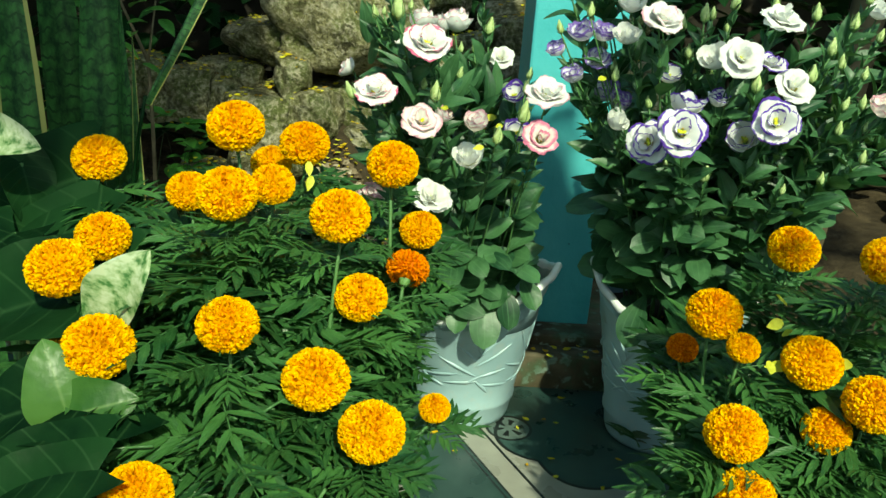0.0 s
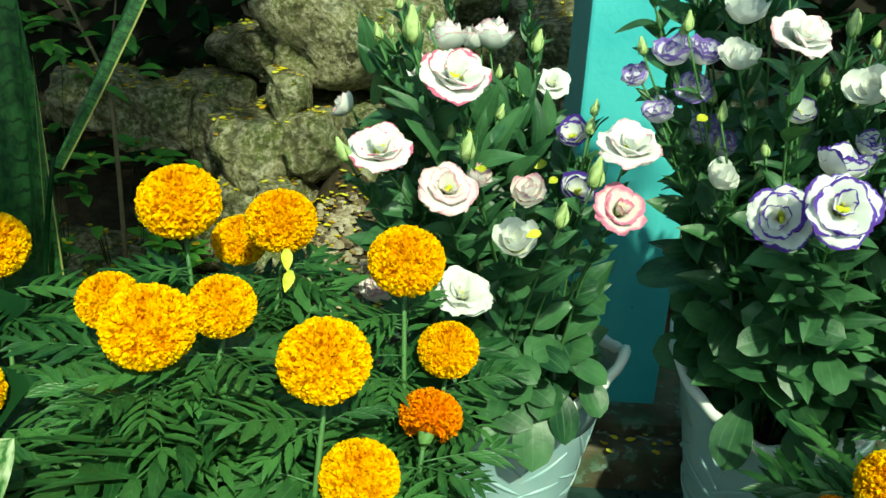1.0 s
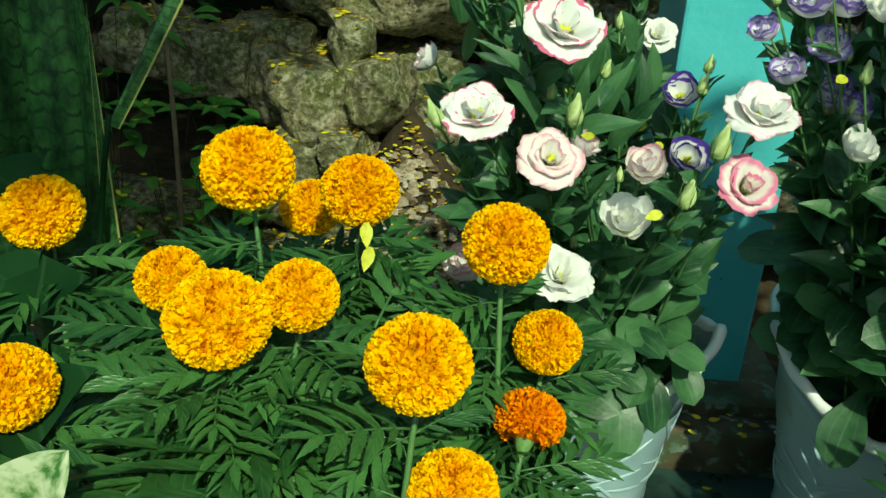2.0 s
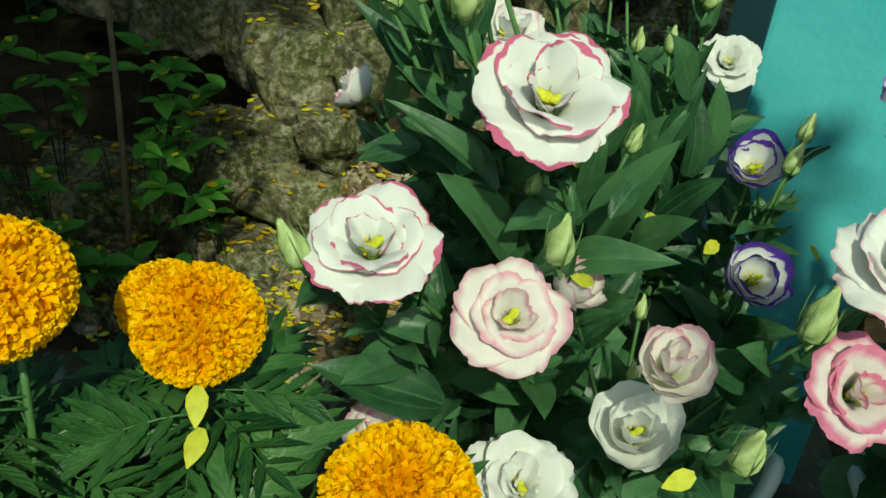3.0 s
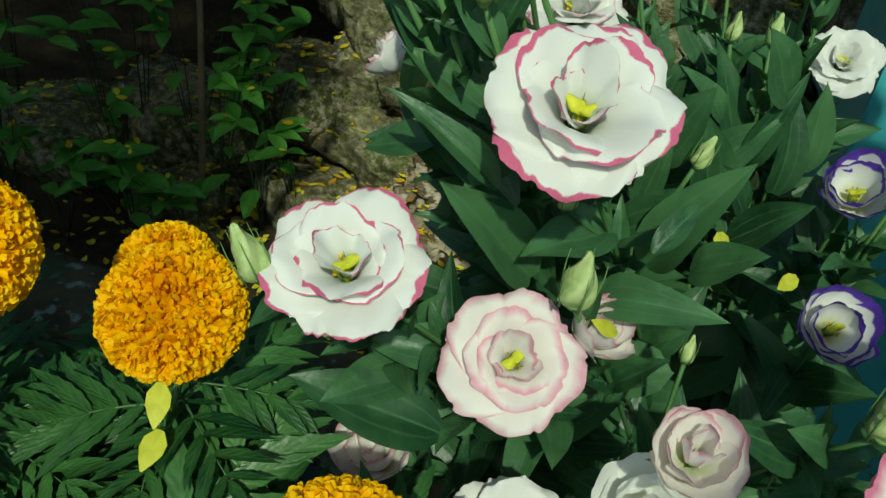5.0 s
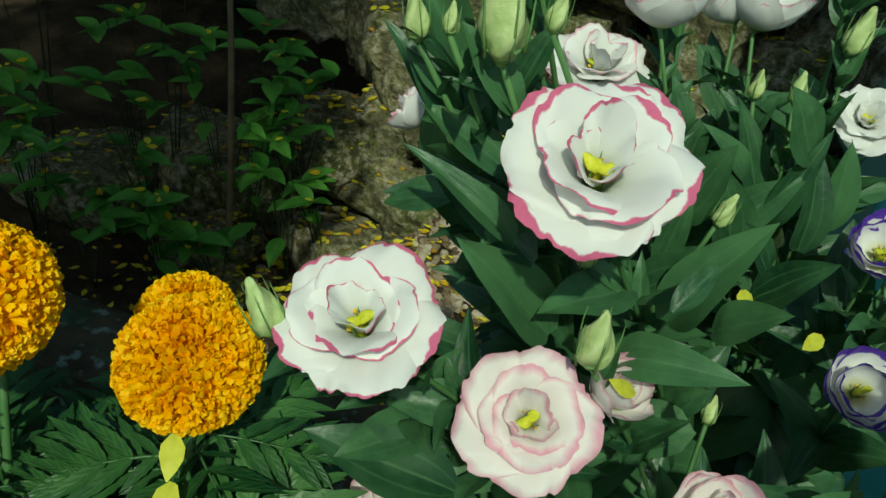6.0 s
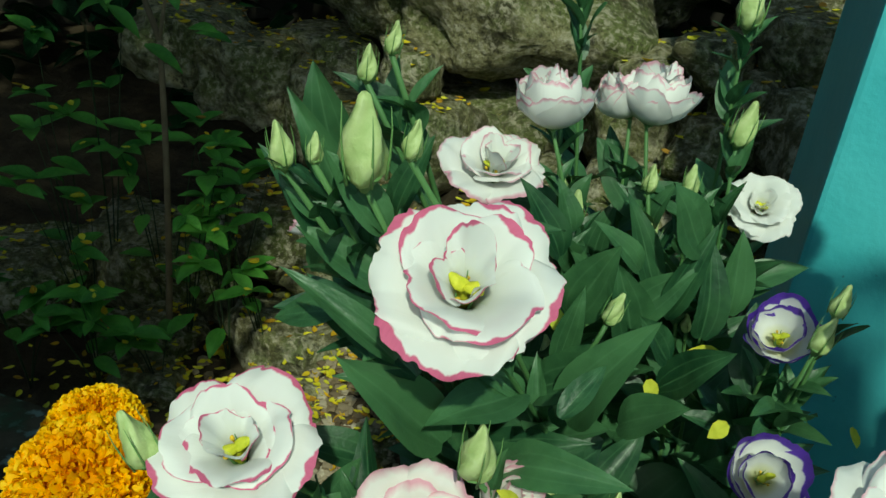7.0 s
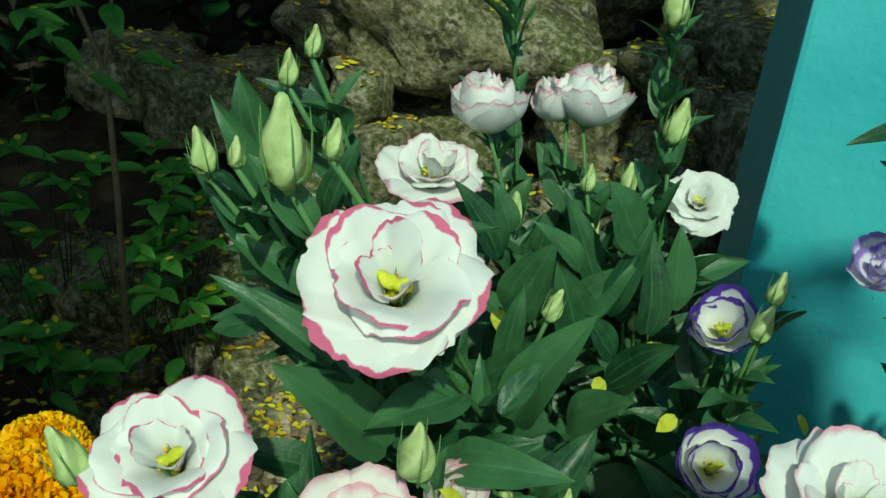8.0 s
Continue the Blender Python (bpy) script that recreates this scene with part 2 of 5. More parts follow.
k = Mat("garden_stone", 0.85, 0.25)
oc = k.coord("Object")
big = k.node("ShaderNodeMapping", Vector=oc, Location=(3.0, 1.0, 7.0)).outputs[0]
n = k.noise(oc, 4.0, 8.0, 0.62)
n2 = k.noise(oc, 20.0, 8.0, 0.65)
n3 = k.noise(oc, 70.0, 6.0, 0.7)
c = k.ramp(k.math("ADD", k.math("MULTIPLY", n, 0.75), k.math("MULTIPLY", k.rnd(), 0.3)),
           [(0.25, (0.092, 0.086, 0.038)), (0.5, (0.225, 0.21, 0.10)), (0.75, (0.37, 0.35, 0.195)), (0.95, (0.51, 0.49, 0.33))])
c = k.mix(k.ramp(k.noise(big, 8.0, 7.0, 0.7), [(0.54, (0, 0, 0)), (0.62, (0.8, 0.8, 0.8))]), c, (0.50, 0.47, 0.36))
c = k.mix(k.ramp(k.noise(oc, 6.0, 6.0, 0.65), [(0.46, (0, 0, 0)), (0.58, (0.85, 0.85, 0.85))]), c, (0.105, 0.135, 0.030))
c = k.mix(k.ramp(k.noise(big, 13.0, 6.0, 0.7), [(0.36, (0.9, 0.9, 0.9)), (0.47, (0, 0, 0))]), c, (0.040, 0.036, 0.018))
c = k.mix(k.ramp(n3, [(0.50, (0, 0, 0)), (0.60, (0.75, 0.75, 0.75))]), c, (0.48, 0.44, 0.32))
c = k.mix(k.ramp(n3, [(0.36, (0.85, 0.85, 0.85)), (0.46, (0, 0, 0))]), c, (0.04, 0.036, 0.02))
c = k.mix(k.ramp(n2, [(0.38, (0.8, 0.8, 0.8)), (0.50, (0, 0, 0))]), c, (0.06, 0.058, 0.022))
k.color(c).bump(k.math("ADD", k.math("ADD", n2, n), k.math("MULTIPLY", n3, 0.35)), 1.0, 0.03)
STONE = k.m

k = Mat("damp_soil", 0.95, 0.15)
oc = k.coord("Object")
n = k.noise(oc, 14.0, 8.0, 0.7)
c = k.ramp(n, [(0.3, (0.022, 0.017, 0.010)), (0.55, (0.055, 0.042, 0.024)), (0.8, (0.13, 0.10, 0.058))])
k.color(c).bump(n, 0.9, 0.02)
SOIL = k.m

k = Mat("pale_gravel", 0.85, 0.2)
c = k.ramp(k.isl(), [(0.0, (0.07, 0.05, 0.03)), (0.35, (0.22, 0.17, 0.10)), (0.7, (0.42, 0.36, 0.25)), (1.0, (0.60, 0.54, 0.42))])
n = k.noise(k.coord("Object"), 90.0, 4.0)
k.color(k.mix(k.math("MULTIPLY", n, 0.5), c, (0.10, 0.07, 0.04))).bump(n, 0.5, 0.003)
GRAVEL = k.m
BRICK = plain("pinkish_brick", (0.28, 0.10, 0.06), (0.50, 0.26, 0.18), 0.85, 18.0)
BACK_WALL = plain("back_wall_plaster", (0.24, 0.23, 0.20), (0.36, 0.35, 0.31), 0.9, 6.0)
WALLMAT = plain("shade_toned_wall", (0.010, 0.009, 0.007), (0.032, 0.028, 0.018), 0.95, 5.0)

# printed floor tile: dark ground, pale bands, black ornament lines
k = Mat("printed_floor_tile", 0.25, 0.5)
tx, ty, _ = k.split(k.coord("Object"))
n = k.noise(k.coord("Object"), 9.0, 5.0)
dark = k.ramp(n, [(0.3, (0.012, 0.034, 0.031)), (0.7, (0.045, 0.09, 0.08))])
cream = k.ramp(n, [(0.3, (0.25, 0.25, 0.215)), (0.7, (0.37, 0.37, 0.32))])
across = k.math("ADD", k.math("MULTIPLY", tx, 0.90), k.math("MULTIPLY", ty, 0.43))
ax_, ay_ = k.math("SUBTRACT", tx, 0.11), k.math("SUBTRACT", ty, 0.13)
rad = k.math("SQRT", k.math("ADD", k.math("MULTIPLY", ax_, ax_), k.math("MULTIPLY", ay_, ay_)))
ang = k.math("ARCTAN2", ay_, ax_)
scal = k.math("SUBTRACT", rad, k.math("MULTIPLY", k.math("ABSOLUTE", k.math("SINE", k.math("MULTIPLY", ang, 4.0))), 0.030))
mx_, my_ = k.math("ADD", tx, 0.095), k.math("SUBTRACT", ty, 0.095)
med = k.math("SQRT", k.math("ADD", k.math("MULTIPLY", mx_, mx_), k.math("MULTIPLY", my_, my_)))
spoke = k.math("MULTIPLY", k.math("GREATER_THAN", k.math("SINE", k.math("MULTIPLY", k.math("ARCTAN2", my_, mx_), 6.0)), 0.3), k.math("LESS_THAN", k.math("ABSOLUTE", k.math("SUBTRACT", med, 0.022)), 0.011))
ink = lambda v_, at_, w_: k.math("LESS_THAN", k.math("ABSOLUTE", k.math("SUBTRACT", v_, at_)), w_)
c = k.mix(k.math("LESS_THAN", across, -0.158), cream, dark)
c = k.mix(k.math("LESS_THAN", scal, 0.216), c, dark)
c = k.mix(k.math("LESS_THAN", med, 0.046), c, k.mix(0.5, dark, (0.16, 0.20, 0.18)))
lines = k.math("MAXIMUM", k.math("MAXIMUM", ink(across, -0.103, 0.003), k.math("MAXIMUM", ink(across, -0.158, 0.0022), ink(across, -0.168, 0.0022))), k.math("MAXIMUM", ink(scal, 0.216, 0.004), k.math("MAXIMUM", ink(med, 0.046, 0.003), spoke)))
c = k.mix(lines, c, (0.008, 0.010, 0.010))
k.color(c).rough(k.math("MULTIPLY_ADD", n, 0.3, 0.15))
TILE = k.m
GROUT = plain("dark_grout", (0.03, 0.03, 0.026), (0.07, 0.07, 0.06), 0.9, 60.0)

# mottled snake plant blade: cross bands and a yellow margin
def snake_material(name, margin):
    k = Mat(name, 0.4, 0.3)
    u, v, _ = k.split(k.coord("UV"))
    side = k.math("ABSOLUTE", k.math("SUBTRACT", u, 0.5))
    warp = k.noise(k.node("ShaderNodeMapping", Vector=k.coord("UV"), Scale=(5, 22, 1)).outputs[0], 1.0, 4.0)
    bands = k.math("SINE", k.math("MULTIPLY_ADD", v, 330.0, k.math("MULTIPLY", warp, 9.0)))
    patch = k.noise(k.node("ShaderNodeMapping", Vector=k.coord("UV"), Scale=(3.5, 26, 1)).outputs[0], 1.0, 4.0, 0.6)
    c = k.ramp(patch, [(0.36, (0.006, 0.030, 0.010)), (0.66, (0.060, 0.175, 0.045))])
    c = k.mix(k.math("MULTIPLY", k.ramp(bands, [(0.72, (0, 0, 0)), (0.95, (1, 1, 1))]), k.ramp(patch, [(0.35, (0.1, 0.1, 0.1)), (0.6, (0.8, 0.8, 0.8))])), c, (0.004, 0.020, 0.008))
    if margin:
        c = k.mix(k.ramp(side, [(margin - 0.01, (0, 0, 0)), (margin, (1, 1, 1))]), c, (0.36, 0.36, 0.11))
    k.color(c).bump(warp, 0.2, 0.002)
    return k.m


SNAKE, SNAKE_EDGED, SNAKE_FINE = snake_material("snake_plant_blade", 0), snake_material("yellow_edged_blade", 0.40), snake_material("finely_edged_blade", 0.465)


# ---- building helpers ----
WORLD = {}


def place(ob, parent, m):
    """Sets ob at the world pose m, under parent where one is given."""
    WORLD[ob.name] = m
    if parent is not None:
        ob.parent = parent
        ob.matrix_local = WORLD[parent.name].inverted() @ m
    else:
        ob.matrix_local = m
    return ob


def part(name, mesh, parent, m=Matrix(), label=""):
    ob = new(name, mesh)
    place(ob, parent, m)
    return tagged(ob, label) if label else ob


def thing(name, at, label, category, group="", kind="", mesh=None):
    ob = new(name, mesh)
    place(ob, None, Matrix.Translation(at))
    return tagged(ob, label, category, group, kind)


def mesh_of(name, verts, faces, mat, uvs=None, smooth=True):
    me = bpy.data.meshes.new(name)
    me.from_pydata(verts, [], faces)
    if uvs is not None:
        layer = me.uv_layers.new()
        idx = np.empty(len(me.loops), dtype=np.int32)
        me.loops.foreach_get("vertex_index", idx)
        layer.data.foreach_set("uv", np.asarray(uvs, dtype=np.float32)[idx].ravel())
    me.materials.append(mat)
    if smooth:
        me.polygons.foreach_set("use_smooth", [True] * len(me.polygons))
    me.update()
    return me


def grid_faces(nu, nv, start=0):
    return [(start + j * nu + i, start + j * nu + i + 1, start + (j + 1) * nu + i + 1, start + (j + 1) * nu + i)
            for j in range(nv - 1) for i in range(nu - 1)]


def sheet(name, nu, nv, fn, mat):
    """A grid mesh of fn(u, v), u from -1 to 1 across and v from 0 to 1 along."""
    verts, uvs = [], []
    for j in range(nv):
        for i in range(nu):
            u, v = 2 * i / (nu - 1) - 1, j / (nv - 1)
            verts.append(fn(u, v))
            uvs.append((0.5 + u / 2, v))
    return mesh_of(name, verts, grid_faces(nu, nv), mat, uvs)


def tube_data(points, radii, sides=7, start=0):
    """Verts and faces of a tube along points, closed at its ends."""
    verts, faces, last = [], [], Vector((1, 0, 0))
    n = len(points)
    for k_, p in enumerate(points):
        d = (Vector(points[min(k_ + 1, n - 1)]) - Vector(points[max(k_ - 1, 0)])).normalized()
        a = (last - d * last.dot(d)).normalized()
        last, b = a, d.cross(a)
        for s in range(sides):
            w = 2 * math.pi * s / sides
            verts.append(tuple(Vector(p) + (a * math.cos(w) + b * math.sin(w)) * radii[k_]))
    for k_ in range(n - 1):
        for s in range(sides):
            t = (s + 1) % sides
            faces.append((start + k_ * sides + s, start + k_ * sides + t, start + (k_ + 1) * sides + t, start + (k_ + 1) * sides + s))
    faces.append(tuple(start + s for s in reversed(range(sides))))
    faces.append(tuple(start + (n - 1) * sides + s for s in range(sides)))
    return verts, faces


def tube(name, points, radii, mat, sides=7):
    return mesh_of(name, *tube_data(points, radii, sides), mat)


def lathe(name, profile, mat, segs=24, shape=None, caps=True):
    """A turned mesh from (radius, height) pairs; shape(angle, k, r, h) may move a point."""
    verts = []
    for k_, (r, h) in enumerate(profile):
        for s in range(segs):
            w = 2 * math.pi * s / segs
            rr, hh = shape(w, k_, r, h) if shape else (r, h)
            verts.append((rr * math.cos(w), rr * math.sin(w), hh))
    faces = [(k_ * segs + s, k_ * segs + (s + 1) % segs, (k_ + 1) * segs + (s + 1) % segs, (k_ + 1) * segs + s)
             for k_ in range(len(profile) - 1) for s in range(segs)]
    if caps:
        faces.append(tuple(reversed(range(segs))))
        faces.append(tuple((len(profile) - 1) * segs + s for s in range(segs)))
    return mesh_of(name, verts, faces, mat)


def aim(pos, along, up=(0, 0, 1), scale=1.0):
    """A pose whose y axis runs along a direction and whose z axis leans to up."""
    y = Vector(along).normalized()
    x = y.cross(Vector(up))
    x = x.normalized() if x.length > 1e-4 else Vector((1, 0, 0))
    z = x.cross(y)
    s = Vector((scale, scale, scale)) if isinstance(scale, (int, float)) else Vector(scale)
    return Matrix.Translation(pos) @ Matrix((x, y, z)).transposed().to_4x4() @ Matrix.Diagonal((*s, 1))


def face_up(pos, normal, spin=0.0, scale=1.0):
    """A pose whose z axis is the normal."""
    return Matrix.Translation(pos) @ Vector(normal).to_track_quat("Z", "Y").to_matrix().to_4x4() @ Matrix.Rotation(spin, 4, "Z") @ Matrix.Scale(scale, 4)


def bend(a, b, c, n=9):
    """Points on a curve from a to c, drawn towards b."""
    a, b, c = Vector(a), Vector(b), Vector(c)
    return [tuple(a * (1 - t) ** 2 + b * 2 * t * (1 - t) + c * t * t) for t in (i / (n - 1) for i in range(n))]


# ---- ground, floor, kerb, post, walls ----
def bumpy(name, x0, x1, y0, y1, nx, ny, height, mat):
    verts = [(x0 + (x1 - x0) * i / (nx - 1), y0 + (y1 - y0) * j / (ny - 1), 0) for j in range(ny) for i in range(nx)]
    verts = [(x, y, height(x, y)) for x, y, _ in verts]
    return mesh_of(name, verts, grid_faces(nx, ny), mat)


def box(name, size, mat, bevel=0.004, seg=2, wobble=0.0):
    bm = bmesh.new()
    bmesh.ops.create_cube(bm, size=1, matrix=Matrix.Diagonal((*size, 1)))
    bmesh.ops.bevel(bm, geom=bm.edges[:], offset=bevel, segments=seg, affect="EDGES", profile=0.6)
    if wobble:
        bmesh.ops.subdivide_edges(bm, edges=bm.edges[:], cuts=3, use_grid_fill=True)
        for v in bm.verts:
            v.co += noise.noise_vector(v.co * 18) * wobble
    me = bpy.data.meshes.new(name)
    bm.to_mesh(me)
    bm.free()
    me.materials.append(mat)
    me.polygons.foreach_set("use_smooth", [bool(wobble)] * len(me.polygons))
    return me


def bed_height(x, y):
    """Height of the soil: gently uneven, with a slope of litter running up between the stones."""
    slope = 0.34 * max(0.0, min(1.0, (y - 1.93) / 0.42)) * math.exp(-((x + 0.24) / 0.15) ** 2)
    return 0.06 + 0.03 * noise.noise((x * 3, y * 3, 0)) + 0.012 * noise.noise((x * 14, y * 14, 2)) + max(0, y - 2.25) * 0.10 + slope


ground = thing("ground", (0, 0, 0), "damp dark soil of the garden", "ground", kind="structure",
               mesh=bumpy("ground", -60, 60, -60, 60, 41, 41, lambda x, y: -0.03, SOIL))
bed = thing("planting_bed", (0, 0, 0), "raised bed of dark soil with leaf litter", "soil", kind="structure",
            mesh=bumpy("planting_bed", -3.1, 3.5, 1.80, 3.5, 133, 69,
                       bed_height, SOIL))
grout = thing("floor", (0, 0, 0), "patterned ceramic tile floor with dark joints", "floor", kind="structure",
              mesh=bumpy("floor", -1.2, 1.8, -1.22, 1.74, 3, 3, lambda x, y: -0.006, GROUT))
kerb = thing("kerb", (0, 0, 0), "mossy concrete kerb with flaking pale paint", "kerb", kind="structure")
part("kerb_block", box("kerb_block", (3.6, 0.16, 0.13), CONCRETE, 0.012, 3), kerb, Matrix.Translation((0.1, 1.838, 0.02)))
part("kerb_ledge", box("kerb_ledge", (0.34, 0.36, 0.055), CONCRETE, 0.01, 3), kerb, Matrix.Translation((0.31, 1.99, 0.085)))
post = thing("post", (0.303, 1.965, 0.105), "turquoise painted concrete post, chipped near its base", "post", kind="structure")
part("shaft", box("shaft", (0.20, 0.23, 2.6), PAINT, 0.006, 2), post, Matrix.Translation((0.303, 1.995, 1.40)))
# added closing walls; the background's shade is put into their near-black colour
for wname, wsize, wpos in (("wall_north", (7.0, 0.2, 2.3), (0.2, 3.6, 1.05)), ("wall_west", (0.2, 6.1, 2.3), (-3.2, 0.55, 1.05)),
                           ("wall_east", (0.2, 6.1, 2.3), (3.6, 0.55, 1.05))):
    thing(wname, wpos, "plain dark wall added to close the place", "wall", kind="structure", mesh=box(wname, wsize, WALLMAT, 0.01))
# unseen wall, added to close the terrace and hold back low sky light
thing("wall_south", (0.2, -2.4, 0.55), "unseen plastered wall added behind the tiled terrace to block low sky", "wall", kind="structure",
      mesh=box("wall_south", (6.98, 0.2, 1.3), BACK_WALL, 0.01))


def stone_mesh(name, seed, size, rough=0.16, flat=0.0, cuts=4):
    """A weathered block: rounded box, bent and pitted."""
    bm = bmesh.new()
    bmesh.ops.create_cube(bm, size=1)
    bmesh.ops.subdivide_edges(bm, edges=bm.edges[:], cuts=11, use_grid_fill=True)
    o = Vector((seed * 3.1, seed * 1.7, seed * 0.9))
    srnd_ = random.Random(seed * 13)
    planes = [(Vector((srnd_.uniform(-1, 1), srnd_.uniform(-1, 1), srnd_.uniform(-0.8, 0.8))).normalized(), srnd_.uniform(0.78, 1.0)) for _ in range(8)]
    for v in bm.verts:
        p = v.co * 2
        q = Vector([math.copysign(abs(c) ** 1.0, c) for c in p])
        ball = q.normalized()
        c = q.lerp(ball * 1.15, 0.34)
        for nk, dk in planes:
            over = c.dot(nk) - dk
            if over > 0:
                c = c - nk * over * 0.85
        d = noise.fractal(c * 1.1 + o, 1.0, 2.0, 4) * rough * 1.6 + noise.fractal(c * 4 + o, 1.0, 2.0, 3) * rough * 0.35
        c = c * (1 + d)
        if c.z > 0.55:
            c.z = c.z + (0.62 - c.z) * flat
        v.co = Vector((c.x * size[0], c.y * size[1], c.z * size[2])) / 2
    me = bpy.data.meshes.new(name)
    bm.to_mesh(me)
    bm.free()
    me.materials.append(STONE)
    me.polygons.foreach_set("use_smooth", [True] * len(me.polygons))
    return me


rockery = thing("stone_wall", (0, 2.4, 0.05), "rough dry-stone garden wall, mossy and damp", "stone wall", kind="structure")
# centre, size, turn about z, flat top
STONES = [
    ((-0.48, 2.63, 0.635), (0.25, 0.30, 0.15), 10, 0.85), ((-0.25, 2.58, 0.675), (0.40, 0.36, 0.25), -8, 0.3),
    ((-0.385, 2.43, 0.555), (0.09, 0.16, 0.13), 0, 0.2), ((-0.27, 2.55, 0.44), (0.24, 0.24, 0.15), 6, 0.3),
    ((-0.01, 2.55, 0.57), (0.19, 0.26, 0.20), 12, 0.2), ((0.09, 2.50, 0.66), (0.12, 0.16, 0.10), -14, 0.2),
    ((0.18, 2.50, 0.60), (0.13, 0.16, 0.12), 14, 0.2), ((0.12, 2.48, 0.525), (0.14, 0.18, 0.11), -6, 0.2),
    ((0.23, 2.54, 0.69), (0.14, 0.18, 0.12), 8, 0.2), ((0.02, 2.48, 0.44), (0.18, 0.2, 0.12), 5, 0.2),
    ((-0.60, 2.60, 0.52), (0.22, 0.26, 0.14), 4, 0.7), ((-0.475, 2.42, 0.45), (0.20, 0.24, 0.18), 4, 0.6),
    ((-0.31, 2.40, 0.455), (0.115, 0.2, 0.18), -8, 0.4), ((-0.475, 2.37, 0.325), (0.14, 0.2, 0.13), 12, 0.4),
    ((-0.375, 2.36, 0.33), (0.10, 0.2, 0.13), -6, 0.4), ((-0.70, 2.50, 0.49), (0.18, 0.22, 0.17), -6, 0.6),
    ((-0.585, 2.50, 0.45), (0.11, 0.2, 0.2), 12, 0.4), ((-0.60, 2.36, 0.24), (0.2, 0.22, 0.18), 8, 0.4),
    ((-0.42, 2.34, 0.20), (0.20, 0.2, 0.16), -5, 0.4), ((-0.12, 2.48, 0.34), (0.22, 0.24, 0.2), 3, 0.3), ((0.12, 2.44, 0.34), (0.24, 0.26, 0.22), 7, 0.2),
    ((0.32, 2.44, 0.52), (0.24, 0.26, 0.26), 16, 0.2),
    ((0.34, 2.38, 0.26), (0.26, 0.28, 0.26), -5, 0.2), ((0.58, 2.46, 0.54), (0.26, 0.26, 0.24), 9, 0.2),
    ((0.60, 2.40, 0.28), (0.28, 0.28, 0.28), -12, 0.2),
    ((-0.36, 2.62, 0.42), (0.4, 0.3, 0.24), 0, 0.3), ((0.1, 2.66, 0.44), (0.4, 0.3, 0.3), 4, 0.3),
    ((-0.2, 2.80, 0.74), (0.5, 0.3, 0.2), 6, 0.5),
    ((0.4, 2.78, 0.74), (0.5, 0.3, 0.2), -6, 0.3),
    ((-0.25, 2.02, 0.11), (0.11, 0.09, 0.08), 25, 0.4), ((-0.40, 2.08, 0.10), (0.14, 0.10, 0.08), -20, 0.4),
    ((-0.66, 2.05, 0.07), (0.13, 0.12, 0.08), 15, 0.4),
    ((-0.50, 2.23, 0.10), (0.20, 0.18, 0.15), 22, 0.6), ((-0.37, 2.20, 0.11), (0.16, 0.15, 0.14), -15, 0.5), ((-0.80, 2.33, 0.12), (0.32, 0.24, 0.24), -10, 0.5),
    ((-1.00, 2.20, 0.09), (0.28, 0.24, 0.20), 15, 0.5), ((-0.72, 2.14, 0.07), (0.18, 0.15, 0.12), 30, 0.5),
    ((-0.86, 2.52, 0.52), (0.22, 0.24, 0.16), -20, 0.6),
]
TOPS = []
for i, (c, size, turn, flat) in enumerate(STONES):
    ob = part("stone", stone_mesh("stone", i + 1, size, 0.16, flat), rockery, pose(*c, 0, 0, turn))
    tree_ = BVHTree.FromPolygons([v.co for v in ob.data.vertices], [p.vertices for p in ob.data.polygons])
    back = pose(*c, 0, 0, turn)
    srnd = random.Random(i + 200)
    for _ in range(46 if flat > 0.35 else 22):
        hit = tree_.ray_cast(Vector((srnd.uniform(-0.5, 0.5) * size[0], srnd.uniform(-0.5, 0.5) * size[1], 1.0)), Vector((0, 0, -1)))
        if hit[0] is not None and hit[1].z > 0.5:
            TOPS.append(back @ hit[0] + Vector((0, 0, 0.002)))

# ---- pots ----
POT_FACE = [(0.0, 0.004), (0.088, 0.0), (0.098, 0.004), (0.102, 0.014), (0.106, 0.042), (0.1105, 0.049), (0.111, 0.056), (0.1085, 0.062),
            (0.118, 0.12), (0.132, 0.19), (0.146, 0.25), (0.152, 0.268), (0.1565, 0.275), (0.157, 0.281), (0.154, 0.286), (0.160, 0.295),
            (0.169, 0.301), (0.1735, 0.306), (0.175, 0.312), (0.172, 0.317), (0.166, 0.314), (0.158, 0.300), (0.150, 0.27), (0.142, 0.235), (0.0, 0.228)]


def pot_lift(w, h):
    """How far the waved upper part of a pot stands above or below a level rim."""
    f = max(0.0, min(1.0, (h - 0.17) / 0.13)) ** 1.3
    return f * (0.036 * math.cos(2 * w) + 0.005 * math.sin(9 * w + 0.5) + 0.003 * math.sin(16 * w))


def pot_mesh(tall):
    def wavy(w, k_, r, h):
        if k_ > 22:
            return r, h * tall
        f = max(0.0, min(1.0, (h - 0.22) / 0.09))
        return r + 0.003 * f * math.sin(9 * w + 0.5), (h + pot_lift(w, h)) * tall
    return lathe("pot_body", POT_FACE, POT, 112, wavy)


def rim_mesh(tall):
    """The rolled lip that caps the wall of a pot, in a whiter tone for the light on it."""
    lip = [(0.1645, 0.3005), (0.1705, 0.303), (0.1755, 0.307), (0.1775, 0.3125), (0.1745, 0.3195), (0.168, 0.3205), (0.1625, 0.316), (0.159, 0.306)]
    return lathe("rim", lip, LIT_LIP, 112, lambda w, k_, r, h: (r + 0.003 * math.sin(9 * w + 0.5), (h + pot_lift(w, 0.312)) * tall), caps=False)


